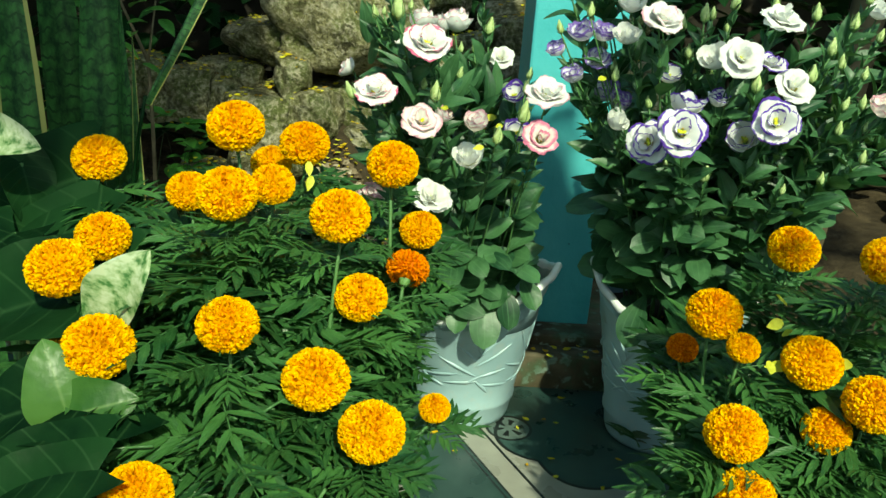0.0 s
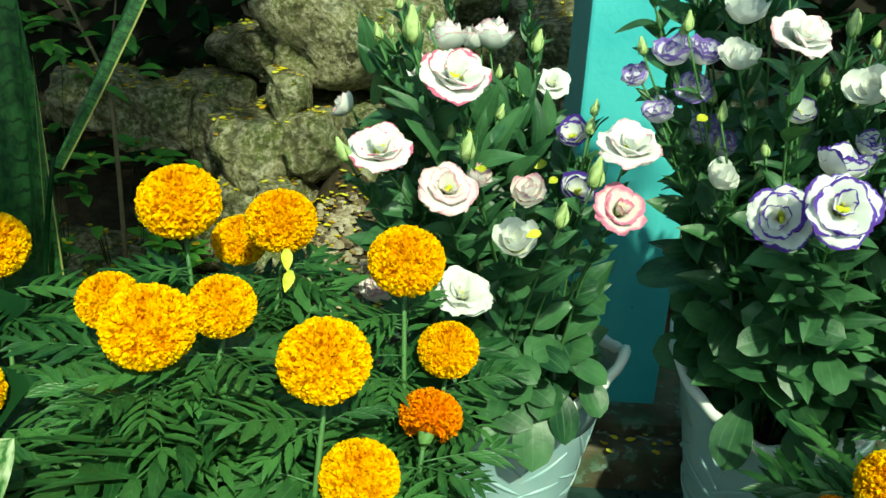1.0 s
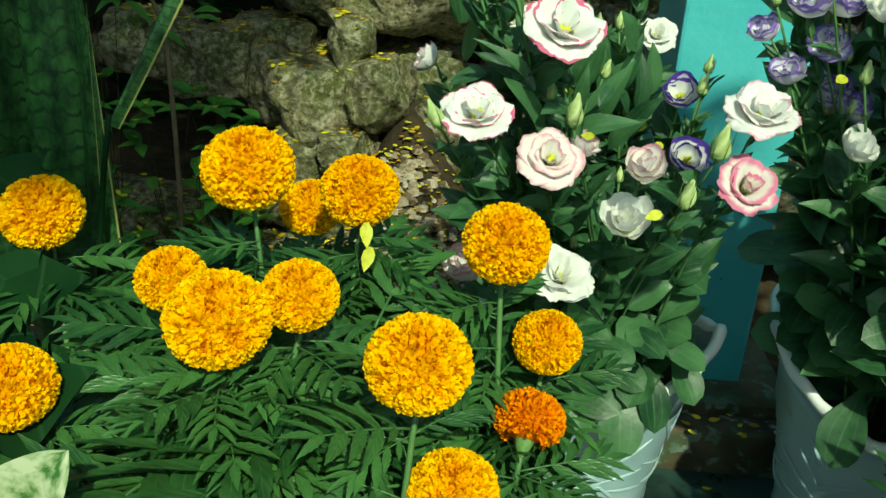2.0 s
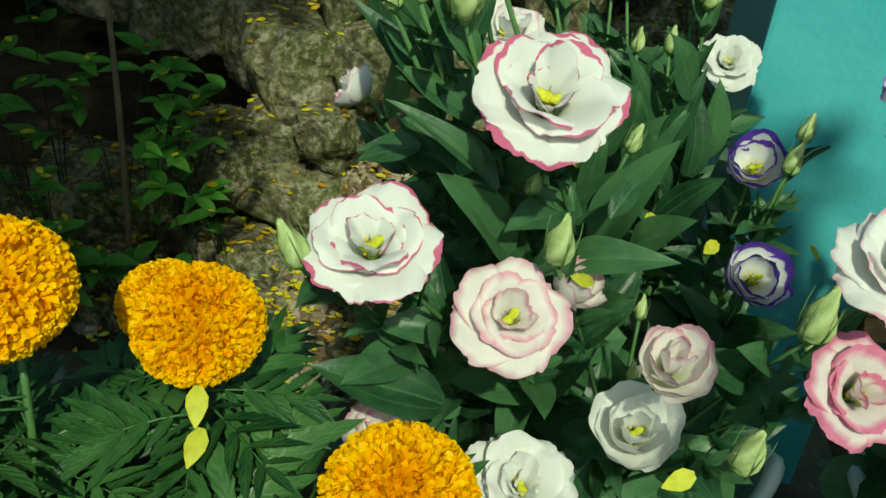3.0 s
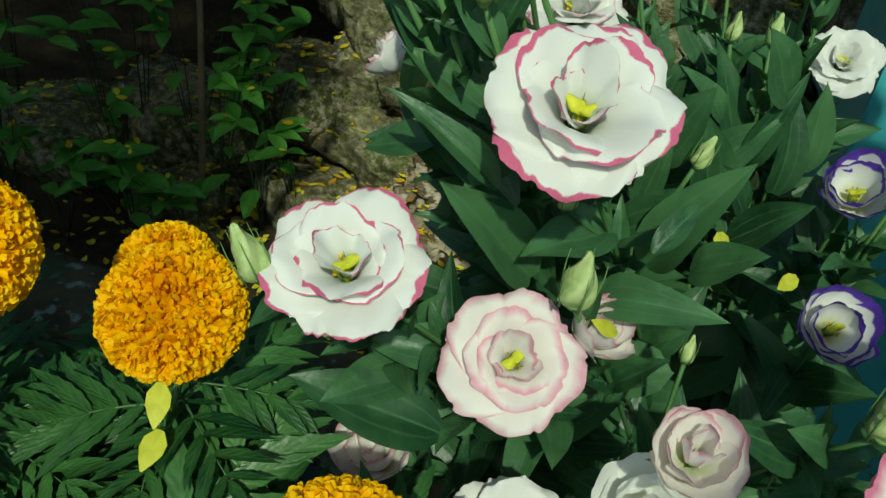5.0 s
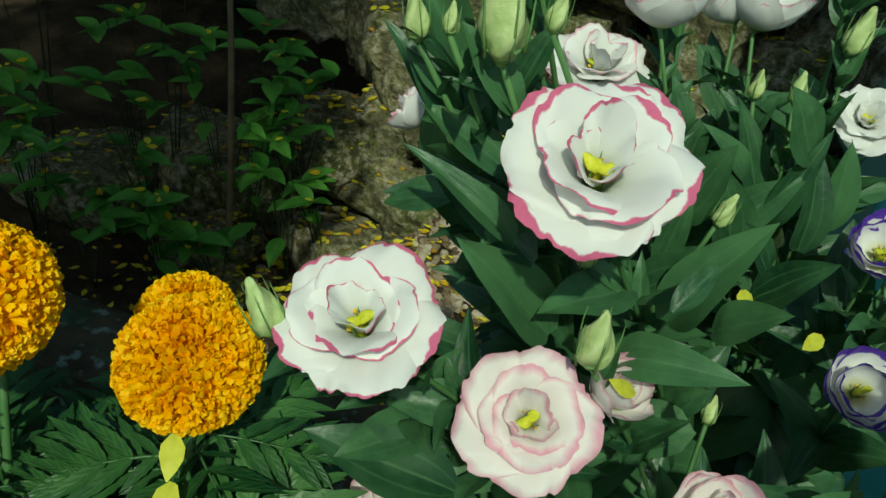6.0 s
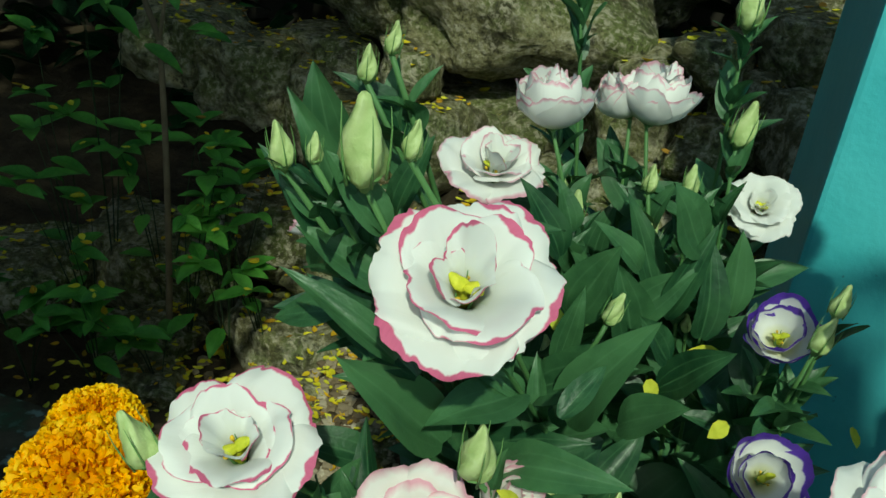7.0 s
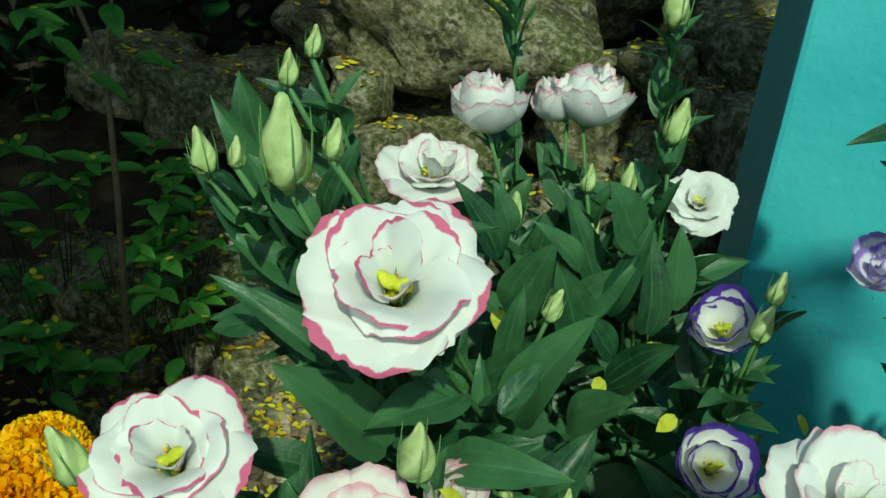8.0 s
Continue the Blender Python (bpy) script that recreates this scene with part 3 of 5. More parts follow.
def pot_radius(h):
    return 0.1085 + 0.1995 * (h - 0.062)


def emboss_mesh(a0, h0, tilt, L, tall):
    """A slender raised leaf pressed out of the pot's side, following its curve."""
    def f(u, v):
        w = 0.0038 * math.sin(math.pi * min(1, v * 0.95 + 0.05)) ** 0.7
        up = L * v * math.cos(tilt) - u * w * math.sin(tilt)
        side = L * v * math.sin(tilt) + u * w * math.cos(tilt) + 0.25 * L * v * v * math.cos(tilt) * math.sin(tilt)
        h = h0 + up
        a = a0 + side / pot_radius(h)
        r = pot_radius(h) - 0.0008 + 0.0030 * (1 - u * u) * math.sin(math.pi * (0.03 + 0.94 * v)) ** 0.5
        return (r * math.cos(a), r * math.sin(a), (h + pot_lift(a, h)) * tall)
    return sheet("embossed_leaf", 5, 12, f, POT)


def sprays(tall):
    """Six sprays of pressed leaves round one pot."""
    rnd, out = random.Random(4), []
    for spray in range(6):
        for tilt, dh, L in ((-1.15, 0.0, 0.082), (-0.75, 0.03, 0.070), (-0.35, 0.05, 0.055), (0.45, 0.045, 0.062), (0.85, 0.02, 0.080), (1.25, -0.01, 0.072), (1.75, -0.02, 0.060), (-1.6, -0.02, 0.066), (2.3, -0.01, 0.05), (-2.2, -0.01, 0.05)):
            out.append(emboss_mesh(2 * math.pi * spray / 6 + rnd.uniform(-0.08, 0.08), 0.140 + dh + rnd.uniform(-0.008, 0.008), tilt + rnd.uniform(-0.15, 0.15), L * rnd.uniform(0.8, 1.15), tall))
    return out


def build_pot(at, turn, tall):
    pot = thing("flower_pot", at, "white plastic pot with scalloped rim and embossed leaves", "flower pot", "lisianthus pots")
    m = Matrix.Translation(at) @ Matrix.Rotation(turn, 4, "Z")
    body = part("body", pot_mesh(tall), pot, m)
    part("rim", rim_mesh(tall), pot, m, "white rolled rim, coloured lighter for the light it catches")
    for me in sprays(tall):
        part("embossed_leaf", me, body, m)
    part("soil", bumpy_disc(), pot, m @ Matrix.Diagonal((1.13, 1.13, 1.09 * tall, 1)), "dark potting soil with fallen petals")
    return pot


def bumpy_disc():
    verts, faces = [(0, 0, 0.225)], []
    for r in range(1, 8):
        for s in range(32):
            w = 2 * math.pi * s / 32
            rr = 0.1255 * r / 7
            verts.append((rr * math.cos(w), rr * math.sin(w), 0.222 + 0.008 * noise.noise((rr * math.cos(w) * 30, rr * math.sin(w) * 30, 3))))
    for s in range(32):
        faces.append((0, 1 + s, 1 + (s + 1) % 32))
    for r in range(6):
        for s in range(32):
            t = (s + 1) % 32
            faces.append((1 + r * 32 + s, 1 + (r + 1) * 32 + s, 1 + (r + 1) * 32 + t, 1 + r * 32 + t))
    return mesh_of("potting_soil", verts, faces, SOIL)


POT1, POT2 = (0.106, 1.660, 0.0), (0.511, 1.600, 0.0)
TALL = {POT1: 0.99, POT2: 1.10}
build_pot(POT1, -0.33, TALL[POT1])
build_pot(POT2, -0.37, TALL[POT2])

# ---- lisianthus ----
def petal_mesh(kind, seed, mat):
    """A broad ruffled petal, wrapped round the flower's axis; sized for a flower of radius 1."""
    rnd = random.Random(seed)
    ph = [rnd.uniform(0, 6.28) for _ in range(4)]
    start, end, length, half, foot = {
        "outer": (50, 2, 1.20, 1.02, 0.06), "mid": (64, 30, 1.12, 1.06, 0.05), "inner": (80, 60, 1.02, 0.90, 0.045),
        "core": (84, 68, 0.84, 0.70, 0.035), "dome": (18, 112, 1.40, 1.00, 0.07), "dome_in": (40, 128, 1.44, 0.92, 0.06), "dome_core": (58, 140, 1.46, 0.80, 0.05),
        "bowl": (12, 80, 1.32, 1.05, 0.08), "bowl_in": (30, 88, 1.20, 0.86, 0.06), "bowl_core": (56, 94, 1.04, 0.60, 0.05)}[kind]
    lip = {"outer": 0.30, "mid": 0.22, "inner": 0.05}.get(kind, 0.0)
    line, r, h, steps = [(foot, 0.0)], foot, 0.0, 40
    for i in range(steps):
        t = i / (steps - 1)
        a = radians(start + (end - start) * t ** (0.8 if kind[0] in "bd" else 1.5))
        r, h = r + math.cos(a) * length / steps, h + math.sin(a) * length / steps
        line.append((r, h))

    def f(u, v):
        s = v * (1 - 0.22 * u ** 4 - 0.03 * u * u + 0.030 * math.sin(3.3 * u + ph[0]) * v + 0.010 * math.sin(15 * u + ph[1]) * v ** 4 + 0.016 * math.sin(29 * u + ph[3]) * v ** 8 + 0.012 * math.sin(43 * u + ph[2]) * v ** 12)
        k_ = min(s, 1) * steps
        i = min(int(k_), steps - 1)
        g = k_ - i
        r = line[i][0] * (1 - g) + line[i + 1][0] * g
        h = line[i][1] * (1 - g) + line[i + 1][1] * g
        w = half * (0.16 + 0.84 * math.sin(math.pi / 2 * min(1, s * 1.35)) ** 1.1)
        arc = u * min(w / max(r, 0.12), 1.75)
        ruff = v ** 2 * 0.075 * math.sin(2.6 * u + ph[1]) + v ** 3 * (0.062 * math.sin(5.2 * u + ph[2]) + 0.034 * math.sin(10 * u + ph[3]) + 0.012 * math.sin(19 * u + ph[0])) - lip * max(0.0, v - 0.8) ** 2 * 5
        flare = v ** 3 * (0.05 * math.sin(3 * u + ph[2]) + 0.022 * math.sin(11 * u + ph[0]))
        rr = r + flare
        return (rr * math.sin(arc) + 0.02 * u * v, rr * math.cos(arc), h + ruff - 0.10 * v * v * u * u)
    return sheet("petal_" + kind, 49, 19, f, mat)


PETAL_LIB = {(c, kd, s): petal_mesh(kd, s * 7 + 3, PETALS[c]) for c in PETALS for kd in ("outer", "mid", "inner", "core", "bowl", "bowl_in", "bowl_core", "dome", "dome_in", "dome_core") for s in range(3)}


def calyx_mesh():
    """Green receptacle with narrow sepals."""
    verts, faces = tube_data([(0, 0, -0.10), (0, 0, -0.05), (0, 0, 0.0), (0, 0, 0.12)], [0.035, 0.075, 0.095, 0.10], 10)
    for s in range(5):
        w = 2 * math.pi * s / 5
        pts = [((0.095 + 0.06 * t) * math.cos(w), (0.095 + 0.06 * t) * math.sin(w), -0.02 + 0.55 * t) for t in (0, 0.35, 0.7, 1)]
        v2, f2 = tube_data(pts, [0.03, 0.026, 0.015, 0.003], 5, len(verts))
        verts, faces = verts + v2, faces + f2
    return mesh_of("calyx", verts, faces, CALYX)


def pistil_mesh():
    """Green ovary with a style and two flattened, lobed stigmas."""
    verts, faces = tube_data([(0, 0, 0.02), (0, 0, 0.22), (0, 0, 0.38), (0, 0, 0.46)], [0.08, 0.09, 0.03, 0.028], 10)
    for sx in (-1, 1):
        base = len(verts)
        for j in range(7):
            th = math.pi * j / 6
            for i in range(12):
                w = 2 * math.pi * i / 12
                lump = 1 + 0.16 * math.cos(3 * w + sx) * math.sin(th) + 0.10 * math.cos(5 * th + 2 * w)
                x, y, z = 0.125 * math.sin(th) * math.cos(w) * lump, 0.085 * math.sin(th) * math.sin(w) * lump, 0.055 * math.cos(th) * lump
                verts.append((sx * 0.085 + x, y, 0.49 + z + 0.35 * (sx * x)))
        faces += [(base + j * 12 + i, base + j * 12 + (i + 1) % 12, base + (j + 1) * 12 + (i + 1) % 12, base + (j + 1) * 12 + i) for j in range(6) for i in range(12)]
    return mesh_of("pistil", verts, faces, PISTIL)


def stamen_mesh():
    """One thread with its anther."""
    verts, faces = tube_data(bend((0.06, 0, 0.05), (0.10, 0, 0.25), (0.15, 0, 0.40), 5), [0.012] * 5, 5)
    v2, f2 = tube_data([(0.13, 0.0, 0.38), (0.15, 0, 0.41), (0.17, 0, 0.44), (0.18, 0, 0.46)], [0.012, 0.032, 0.030, 0.010], 7, len(verts))
    return mesh_of("stamen", verts + v2, faces + f2, ANTHER)


def bud_mesh(twist):
    """A pointed bud of twisted petals."""
    prof = [(0.03, 0.0), (0.14, 0.05), (0.215, 0.15), (0.245, 0.30), (0.225, 0.46), (0.175, 0.62), (0.12, 0.76), (0.08, 0.88), (0.06, 0.96), (0.02, 1.0)]
    return lathe("bud", prof, BUD, 24, lambda w, k_, r, h: (r * (1 + 0.13 * math.cos(3 * (w - twist * h)) + 0.05 * math.cos(7 * (w + twist * h))), h + 0.02 * math.cos(2 * w)))


def bud_calyx_mesh():
    verts, faces = tube_data([(0, 0, -0.08), (0, 0, 0.0), (0, 0, 0.08), (0, 0, 0.14)], [0.04, 0.09, 0.17, 0.21], 10)
    for s in range(5):
        w = 2 * math.pi * s / 5
        pts = [((0.22 + 0.06 * math.sin(2.2 * t)) * math.cos(w), (0.22 + 0.06 * math.sin(2.2 * t)) * math.sin(w), 0.06 + 0.80 * t) for t in (0, 0.35, 0.7, 1)]
        v2, f2 = tube_data(pts, [0.022, 0.016, 0.010, 0.003], 5, len(verts))
        verts, faces = verts + v2, faces + f2
    return mesh_of("bud_calyx", verts, faces, CALYX)


CALYX_ME, PISTIL_ME, STAMEN_ME = calyx_mesh(), pistil_mesh(), stamen_mesh()
BUDS, BUD_CAL = [bud_mesh(2.0), bud_mesh(3.0)], bud_calyx_mesh()


def lis_leaf_mesh(seed):
    rnd = random.Random(seed)
    droop, fold, tw, wide = rnd.uniform(0.06, 0.48), rnd.uniform(0.15, 0.55), rnd.uniform(-0.5, 0.5), rnd.uniform(0.40, 0.58)

    def f(u, v):
        w = wide * (math.sin(math.pi * (v * 0.97 + 0.03) ** 0.75)) ** 0.9 * 0.5
        a = tw * v
        x, z = u * w, fold * abs(u) * w * 2 * 0.5 + 0.022 * math.sin(7 * v + seed) * u + 0.012 * math.sin(9 * v + 2 * seed)
        return (x * math.cos(a) - z * math.sin(a), v * (1 - 0.12 * droop * v), x * math.sin(a) + z * math.cos(a) - droop * v * v)
    return sheet("leaf", 7, 11, f, LEAF_LIS)


def spoon_leaf_mesh(seed):
    """A blunt, spoon-shaped leaf from the foot of the plant."""
    rnd = random.Random(seed + 50)
    droop, fold, tw = rnd.uniform(0.15, 0.5), rnd.uniform(0.12, 0.3), rnd.uniform(-0.3, 0.3)

    def f(u, v):
        w = 0.29 * (0.16 + 0.84 * math.sin(math.pi / 2 * min(1, v * 1.45)) ** 1.6) * math.sqrt(max(0.0, 1 - max(0.0, (v - 0.62) / 0.38) ** 2.4))
        x, z, a = u * w, fold * abs(u) * w + 0.012 * math.sin(7 * v + seed) * u, tw * v
        return (x * math.cos(a) - z * math.sin(a), v * (1 - 0.12 * droop * v), x * math.sin(a) + z * math.cos(a) - droop * v * v)
    return sheet("spoon_leaf", 7, 13, f, LEAF_LIS)


LIS_LEAVES = [lis_leaf_mesh(s) for s in range(7)]
SPOONS = [spoon_leaf_mesh(s) for s in range(5)]


def build_flower(plant, pos, normal, D, colour, openness=2, rnd=random, spin=0.0):
    """One bloom at pos, which is its middle. openness 3: a full globe, 2: wide open, 1: half open, 0: a closed cup."""
    R = D / 2
    n = Vector(normal)
    if n.y > -0.8:
        n.y *= 0.76
    n.normalize()
    base = Vector(pos) - n * (R * (0.50 if openness else 0.7))
    m = face_up(base, n, spin, R)
    flower = part("flower", CALYX_ME, plant, m)
    full = (("outer", 5, 0), ("mid", 5, 0.5), ("inner", 4, 0.2), ("core", 3, 0.6))
    open_ = (("outer", 5, 0), ("mid", 4, 0.5), ("mid", 3, 0.15), ("inner", 3, 0.3))
    rings = {3: (("bowl", 5, 0.3), ("dome", 5, 0.8), ("dome_in", 4, 0.2), ("dome_core", 3, 0.5)),
             2: full if colour in ("pale", "lilac") else open_ if colour in ("pink", "blush", "rosy") else open_[:2] + open_[3:],
             1: (("bowl", 5, 0.3), ("bowl_in", 3, 0.8)) if colour.startswith("violet") else (("bowl", 5, 0.3), ("bowl_in", 4, 0.8), ("bowl_core", 3, 0.2)),
             0: (("bowl", 4, 0), ("bowl_in", 4, 0.5), ("bowl_core", 3, 0.2))}[openness]
    grow = {3: 0.98, 2: 0.96, 1: 1.02, 0: 1.06}[openness]
    for kd, count, off in rings:
        inset = 0.78 if (kd, count) == ("mid", 3) else 1.0
        sway = Matrix.Rotation(rnd.uniform(-0.10, 0.10), 4, "X") @ Matrix.Rotation(rnd.uniform(-0.10, 0.10), 4, "Y") if kd != "outer" else Matrix()
        for i in range(count):
            w = 2 * math.pi * (i + off) / count + rnd.uniform(-0.15, 0.15)
            s = grow * inset * (rnd.uniform(0.96, 1.04) if kd == "outer" else rnd.uniform(0.90, 1.08))
            tip = Matrix.Rotation(rnd.uniform(-0.08, 0.10), 4, "X")
            part("petal", PETAL_LIB[colour, kd, rnd.randrange(3)], flower, m @ sway @ Matrix.Rotation(w, 4, "Z") @ tip @ Matrix.Scale(s, 4))
    if openness in (1, 2):
        part("pistil", PISTIL_ME, flower, m, "yellow-green pistil")
        for i in range(4):
            part("stamen", STAMEN_ME, flower, m @ Matrix.Rotation(1.57 * i + rnd.uniform(-0.3, 0.3), 4, "Z"), "yellow stamen")
    return base - n * (R * 0.08)


def build_bud(plant, pos, direction, L, rnd=random):
    m = face_up(pos, direction, rnd.uniform(0, 6), L)
    b = part("bud", BUDS[rnd.randrange(2)], plant, m)
    part("calyx", BUD_CAL, b, m)
    return Vector(pos)


def blocks_bloom(*points):
    """Whether a leaf would grow into or across an open bloom."""
    for p in points:
        for b in BLOOMS_1 + BLOOMS_2 + CAUGHT_LEAVES:
            d, R = p - Vector(b[0]), b[2] * 0.52
            if d.length < 0.14:
                a = d.dot(VIEW)
                if a > -R * 0.6 and (d - VIEW * a).length < R:
                    return True
            if d.length < 0.24:
                a = d.dot(LOW)
                if a > 0.01 and (d - LOW * a).length < R * 0.8:
                    return True
    return False


def stem_with_leaves(plant, root, tip, rnd, pairs=5, size=0.06, radius=0.0024, first=0.22, bow=0.5):
    root, tip = Vector(root), Vector(tip)
    mid = root.lerp(tip, 0.45) + Vector((rnd.uniform(-0.015, 0.015), rnd.uniform(-0.015, 0.015), 0.0))
    mid.z = root.z + (tip.z - root.z) * (0.45 + 0.12 * bow)
    mid.x, mid.y = root.x + (tip.x - root.x) * (0.45 - 0.2 * bow), root.y + (tip.y - root.y) * (0.45 - 0.2 * bow)
    pts = bend(root, mid, tip, 12)
    part("stem", tube("stem", pts, [radius * (1.1 - 0.45 * i / 11) for i in range(12)], STEM), plant)
    spin = rnd.uniform(0, 3.14)
    for k_ in range(pairs):
        t = first + (0.95 - first) * k_ / max(pairs - 1, 1) + rnd.uniform(-0.03, 0.03)
        i = min(int(t * 11), 10)
        p = Vector(pts[i]).lerp(Vector(pts[i + 1]), t * 11 - i)
        d = (Vector(pts[i + 1]) - Vector(pts[i])).normalized()
        spin += 1.57 + rnd.uniform(-0.3, 0.3)
        for half in (0, math.pi):
            w = spin + half
            side = Vector((math.cos(w), math.sin(w), 0))
            side = (side - d * side.dot(d)).normalized()
            along = side * rnd.uniform(0.75, 1.1) * (1.1 - 0.5 * t) + d * rnd.uniform(0.5, 0.95) * (0.7 + 0.6 * t)
            L = size * (1.15 - 0.48 * t) * rnd.uniform(0.75, 1.2)
            broad_ = 1.18 - 0.30 * t
            if t > 0.88:
                along, L, broad_ = along + d * 0.7, L * 0.8, 0.75
            reach = along.normalized() * L
            if 0.02 < p.x < 0.30 and p.y < 1.56 and 0.42 < p.z < 0.69 and rnd.random() < (0.85 if p.y < 1.46 else 0.5):
                continue
            if t < 0.97 and not blocks_bloom(p + reach * 0.5, p + reach):
                up_ = d + Vector((rnd.uniform(-0.5, 0.5), rnd.uniform(-0.7, 0.2), 0))
                part("leaf", LIS_LEAVES[rnd.randrange(7)] if t > 0.55 or rnd.random() < 0.3 else SPOONS[rnd.randrange(5)], plant, aim(p, along, up_, (L * broad_, L, L)))
    # narrow upright bracts close under the bloom or bud
    for t in (0.80, 0.86, 0.915, 0.955):
        i = min(int(t * 11), 10)
        p = Vector(pts[i]).lerp(Vector(pts[i + 1]), t * 11 - i)
        d = (Vector(pts[i + 1]) - Vector(pts[i])).normalized()
        spin += 1.57 + rnd.uniform(-0.4, 0.4)
        for half in (0, math.pi):
            side = Vector((math.cos(spin + half), math.sin(spin + half), 0))
            along, L = side * rnd.uniform(0.35, 0.7) + d, rnd.uniform(0.024, 0.044) * (1.25 - 0.5 * (t - 0.8) / 0.155)
            if not blocks_bloom(p + along.normalized() * L):
                part("bract", LIS_LEAVES[rnd.randrange(7)], plant, aim(p, along, d - side * 0.5, (L * rnd.uniform(0.6, 1.0), L, L)))
    return pts


# yellow leaves that lie open on the foliage of the first pot
CAUGHT_LEAVES = [((0.107, 1.575, 0.650), 0, 0.040), ((0.118, 1.478, 0.655), 0, 0.036), ((0.011, 1.454, 0.716), 0, 0.034)]
VIEW = Vector((0.0, -0.82, 0.57)).normalized()
LOW = Vector((0.10, -0.93, 0.35)).normalized()
# place of the bloom, facing, diameter, colour, openness
BLOOMS_1 = [
    ((-0.012, 1.298, 0.811), (0.10, -0.64, 0.77), 0.075, "pink", 2), ((-0.083, 1.251, 0.743), (0.02, -0.62, 0.78), 0.063, "pink", 2),
    ((-0.013, 1.282, 0.697), (0.12, -0.75, 0.66), 0.061, "blush", 2), ((0.008, 1.290, 0.576), (0.05, -0.57, 0.82), 0.070, "pale", 2),
    ((0.169, 1.291, 0.681), (0.15, -0.76, 0.64), 0.059, "rosy", 2), ((0.176, 1.312, 0.745), (0.05, -0.52, 0.85), 0.069, "rose", 2),
    ((0.067, 1.249, 0.709), (0.05, -0.62, 0.78), 0.042, "blush", 0), ((0.061, 1.270, 0.646), (0.0, -0.70, 0.72), 0.050, "pale", 1),
    ((0.144, 1.526, 0.704), (-0.10, -0.70, 0.72), 0.050, "violet_cup", 1), ((0.147, 1.449, 0.653), (0.10, -0.74, 0.66), 0.050, "violet_cup", 1),
    ((0.120, 1.605, 0.757), (0.0, -0.72, 0.70), 0.052, "pale", 2), ((-0.050, 1.516, 0.779), (0.1, -0.48, 0.87), 0.064, "rose", 2),
    ((-0.022, 1.540, 0.816), (-0.1, 0.10, 1.0), 0.058, "rose", 3), ((0.036, 1.610, 0.810), (0.15, 0.08, 1.0), 0.060, "rose", 3),
    ((0.014, 1.615, 0.806), (-0.5, 0.1, 0.8), 0.048, "rose", 3), ((-0.147, 1.465, 0.741), (-0.8, -0.1, 0.5), 0.038, "rose", 0),
    ((0.018, 1.314, 0.704), (0.4, -0.3, 0.8), 0.036, "blush", 0), ((-0.085, 1.330, 0.560), (-0.2, -0.3, 0.9), 0.048, "blush", 0),
]
BLOOMS_2 = [
    ((0.352, 1.185, 0.727), (-0.10, -0.86, 0.50), 0.070, "violet", 2), ((0.324, 1.253, 0.695), (-0.40, -0.80, 0.44), 0.068, "violet", 2),
    ((0.523, 1.294, 0.730), (-0.30, -0.84, 0.45), 0.074, "violet", 2), ((0.366, 1.240, 0.755), (0.1, -0.2, 0.95), 0.058, "violet", 1),
    ((0.499, 1.346, 0.691), (-0.35, -0.75, 0.5), 0.060, "violet", 1), ((0.456, 1.373, 0.747), (0.1, -0.4, 0.9), 0.040, "violet", 0),
    ((0.378, 1.400, 0.774), (0.0, -0.5, 0.8), 0.046, "violet", 1), ((0.335, 1.317, 0.868), (0.1, -0.70, 0.70), 0.066, "rose", 2),
    ((0.308, 1.430, 0.878), (-0.2, -0.3, 0.9), 0.052, "pale", 1), ((0.303, 1.408, 0.833), (-0.2, -0.5, 0.8), 0.046, "pale", 0),
    ((0.540, 1.393, 0.874), (0.1, -0.50, 0.86), 0.074, "pale", 2), ((0.468, 1.333, 0.817), (0.0, -0.80, 0.58), 0.067, "pale", 2),
    ((0.440, 1.370, 0.808), (-0.5, -0.6, 0.6), 0.054, "pale", 1), ((0.530, 1.375, 0.808), (0.2, -0.4, 0.88), 0.056, "violet", 2),
    ((0.561, 1.346, 0.778), (0.15, -0.72, 0.66), 0.067, "pale", 2),
    ((0.233, 1.428, 0.828), (-0.2, -0.5, 0.85), 0.049, "lilac", 1), ((0.269, 1.436, 0.829), (0.2, -0.4, 0.9), 0.048, "lilac", 1),
    ((0.197, 1.434, 0.800), (-0.6, -0.3, 0.7), 0.036, "lilac", 0), ((0.270, 1.450, 0.787), (0.0, -0.7, 0.7), 0.046, "lilac", 2),
    ((0.228, 1.429, 0.761), (-0.3, -0.4, 0.8), 0.042, "lilac", 0), ((0.295, 1.500, 0.723), (0.0, -0.5, 0.85), 0.058, "lilac", 1),
    ((0.318, 1.480, 0.714), (0.3, -0.5, 0.8), 0.050, "lilac", 1), ((0.303, 1.397, 0.695), (0.2, -0.6, 0.8), 0.044, "pale", 0),
    # next six stand above the view, added to cast a shadow on the post
    ((0.22, 1.46, 1.02), (-0.2, -0.3, 0.9), 0.055, "lilac", 1), ((0.30, 1.48, 1.015), (0.1, -0.4, 0.9), 0.055, "lilac", 2), ((0.26, 1.44, 0.97), (0, -0.4, 0.9), 0.05, "lilac", 1),
    ((0.335, 1.45, 0.99), (0.1, -0.4, 0.9), 0.06, "pale", 2), ((0.255, 1.47, 0.975), (0.1, -0.5, 0.8), 0.055, "lilac", 1), ((0.18, 1.48, 0.98), (-0.2, -0.4, 0.9), 0.05, "lilac", 1),
    ((0.733, 1.394, 0.748), (-0.2, -0.5, 0.8), 0.056, "blush", 1), ((0.770, 1.560, 0.885), (0, -0.5, 0.8), 0.046, "pale", 1),
]


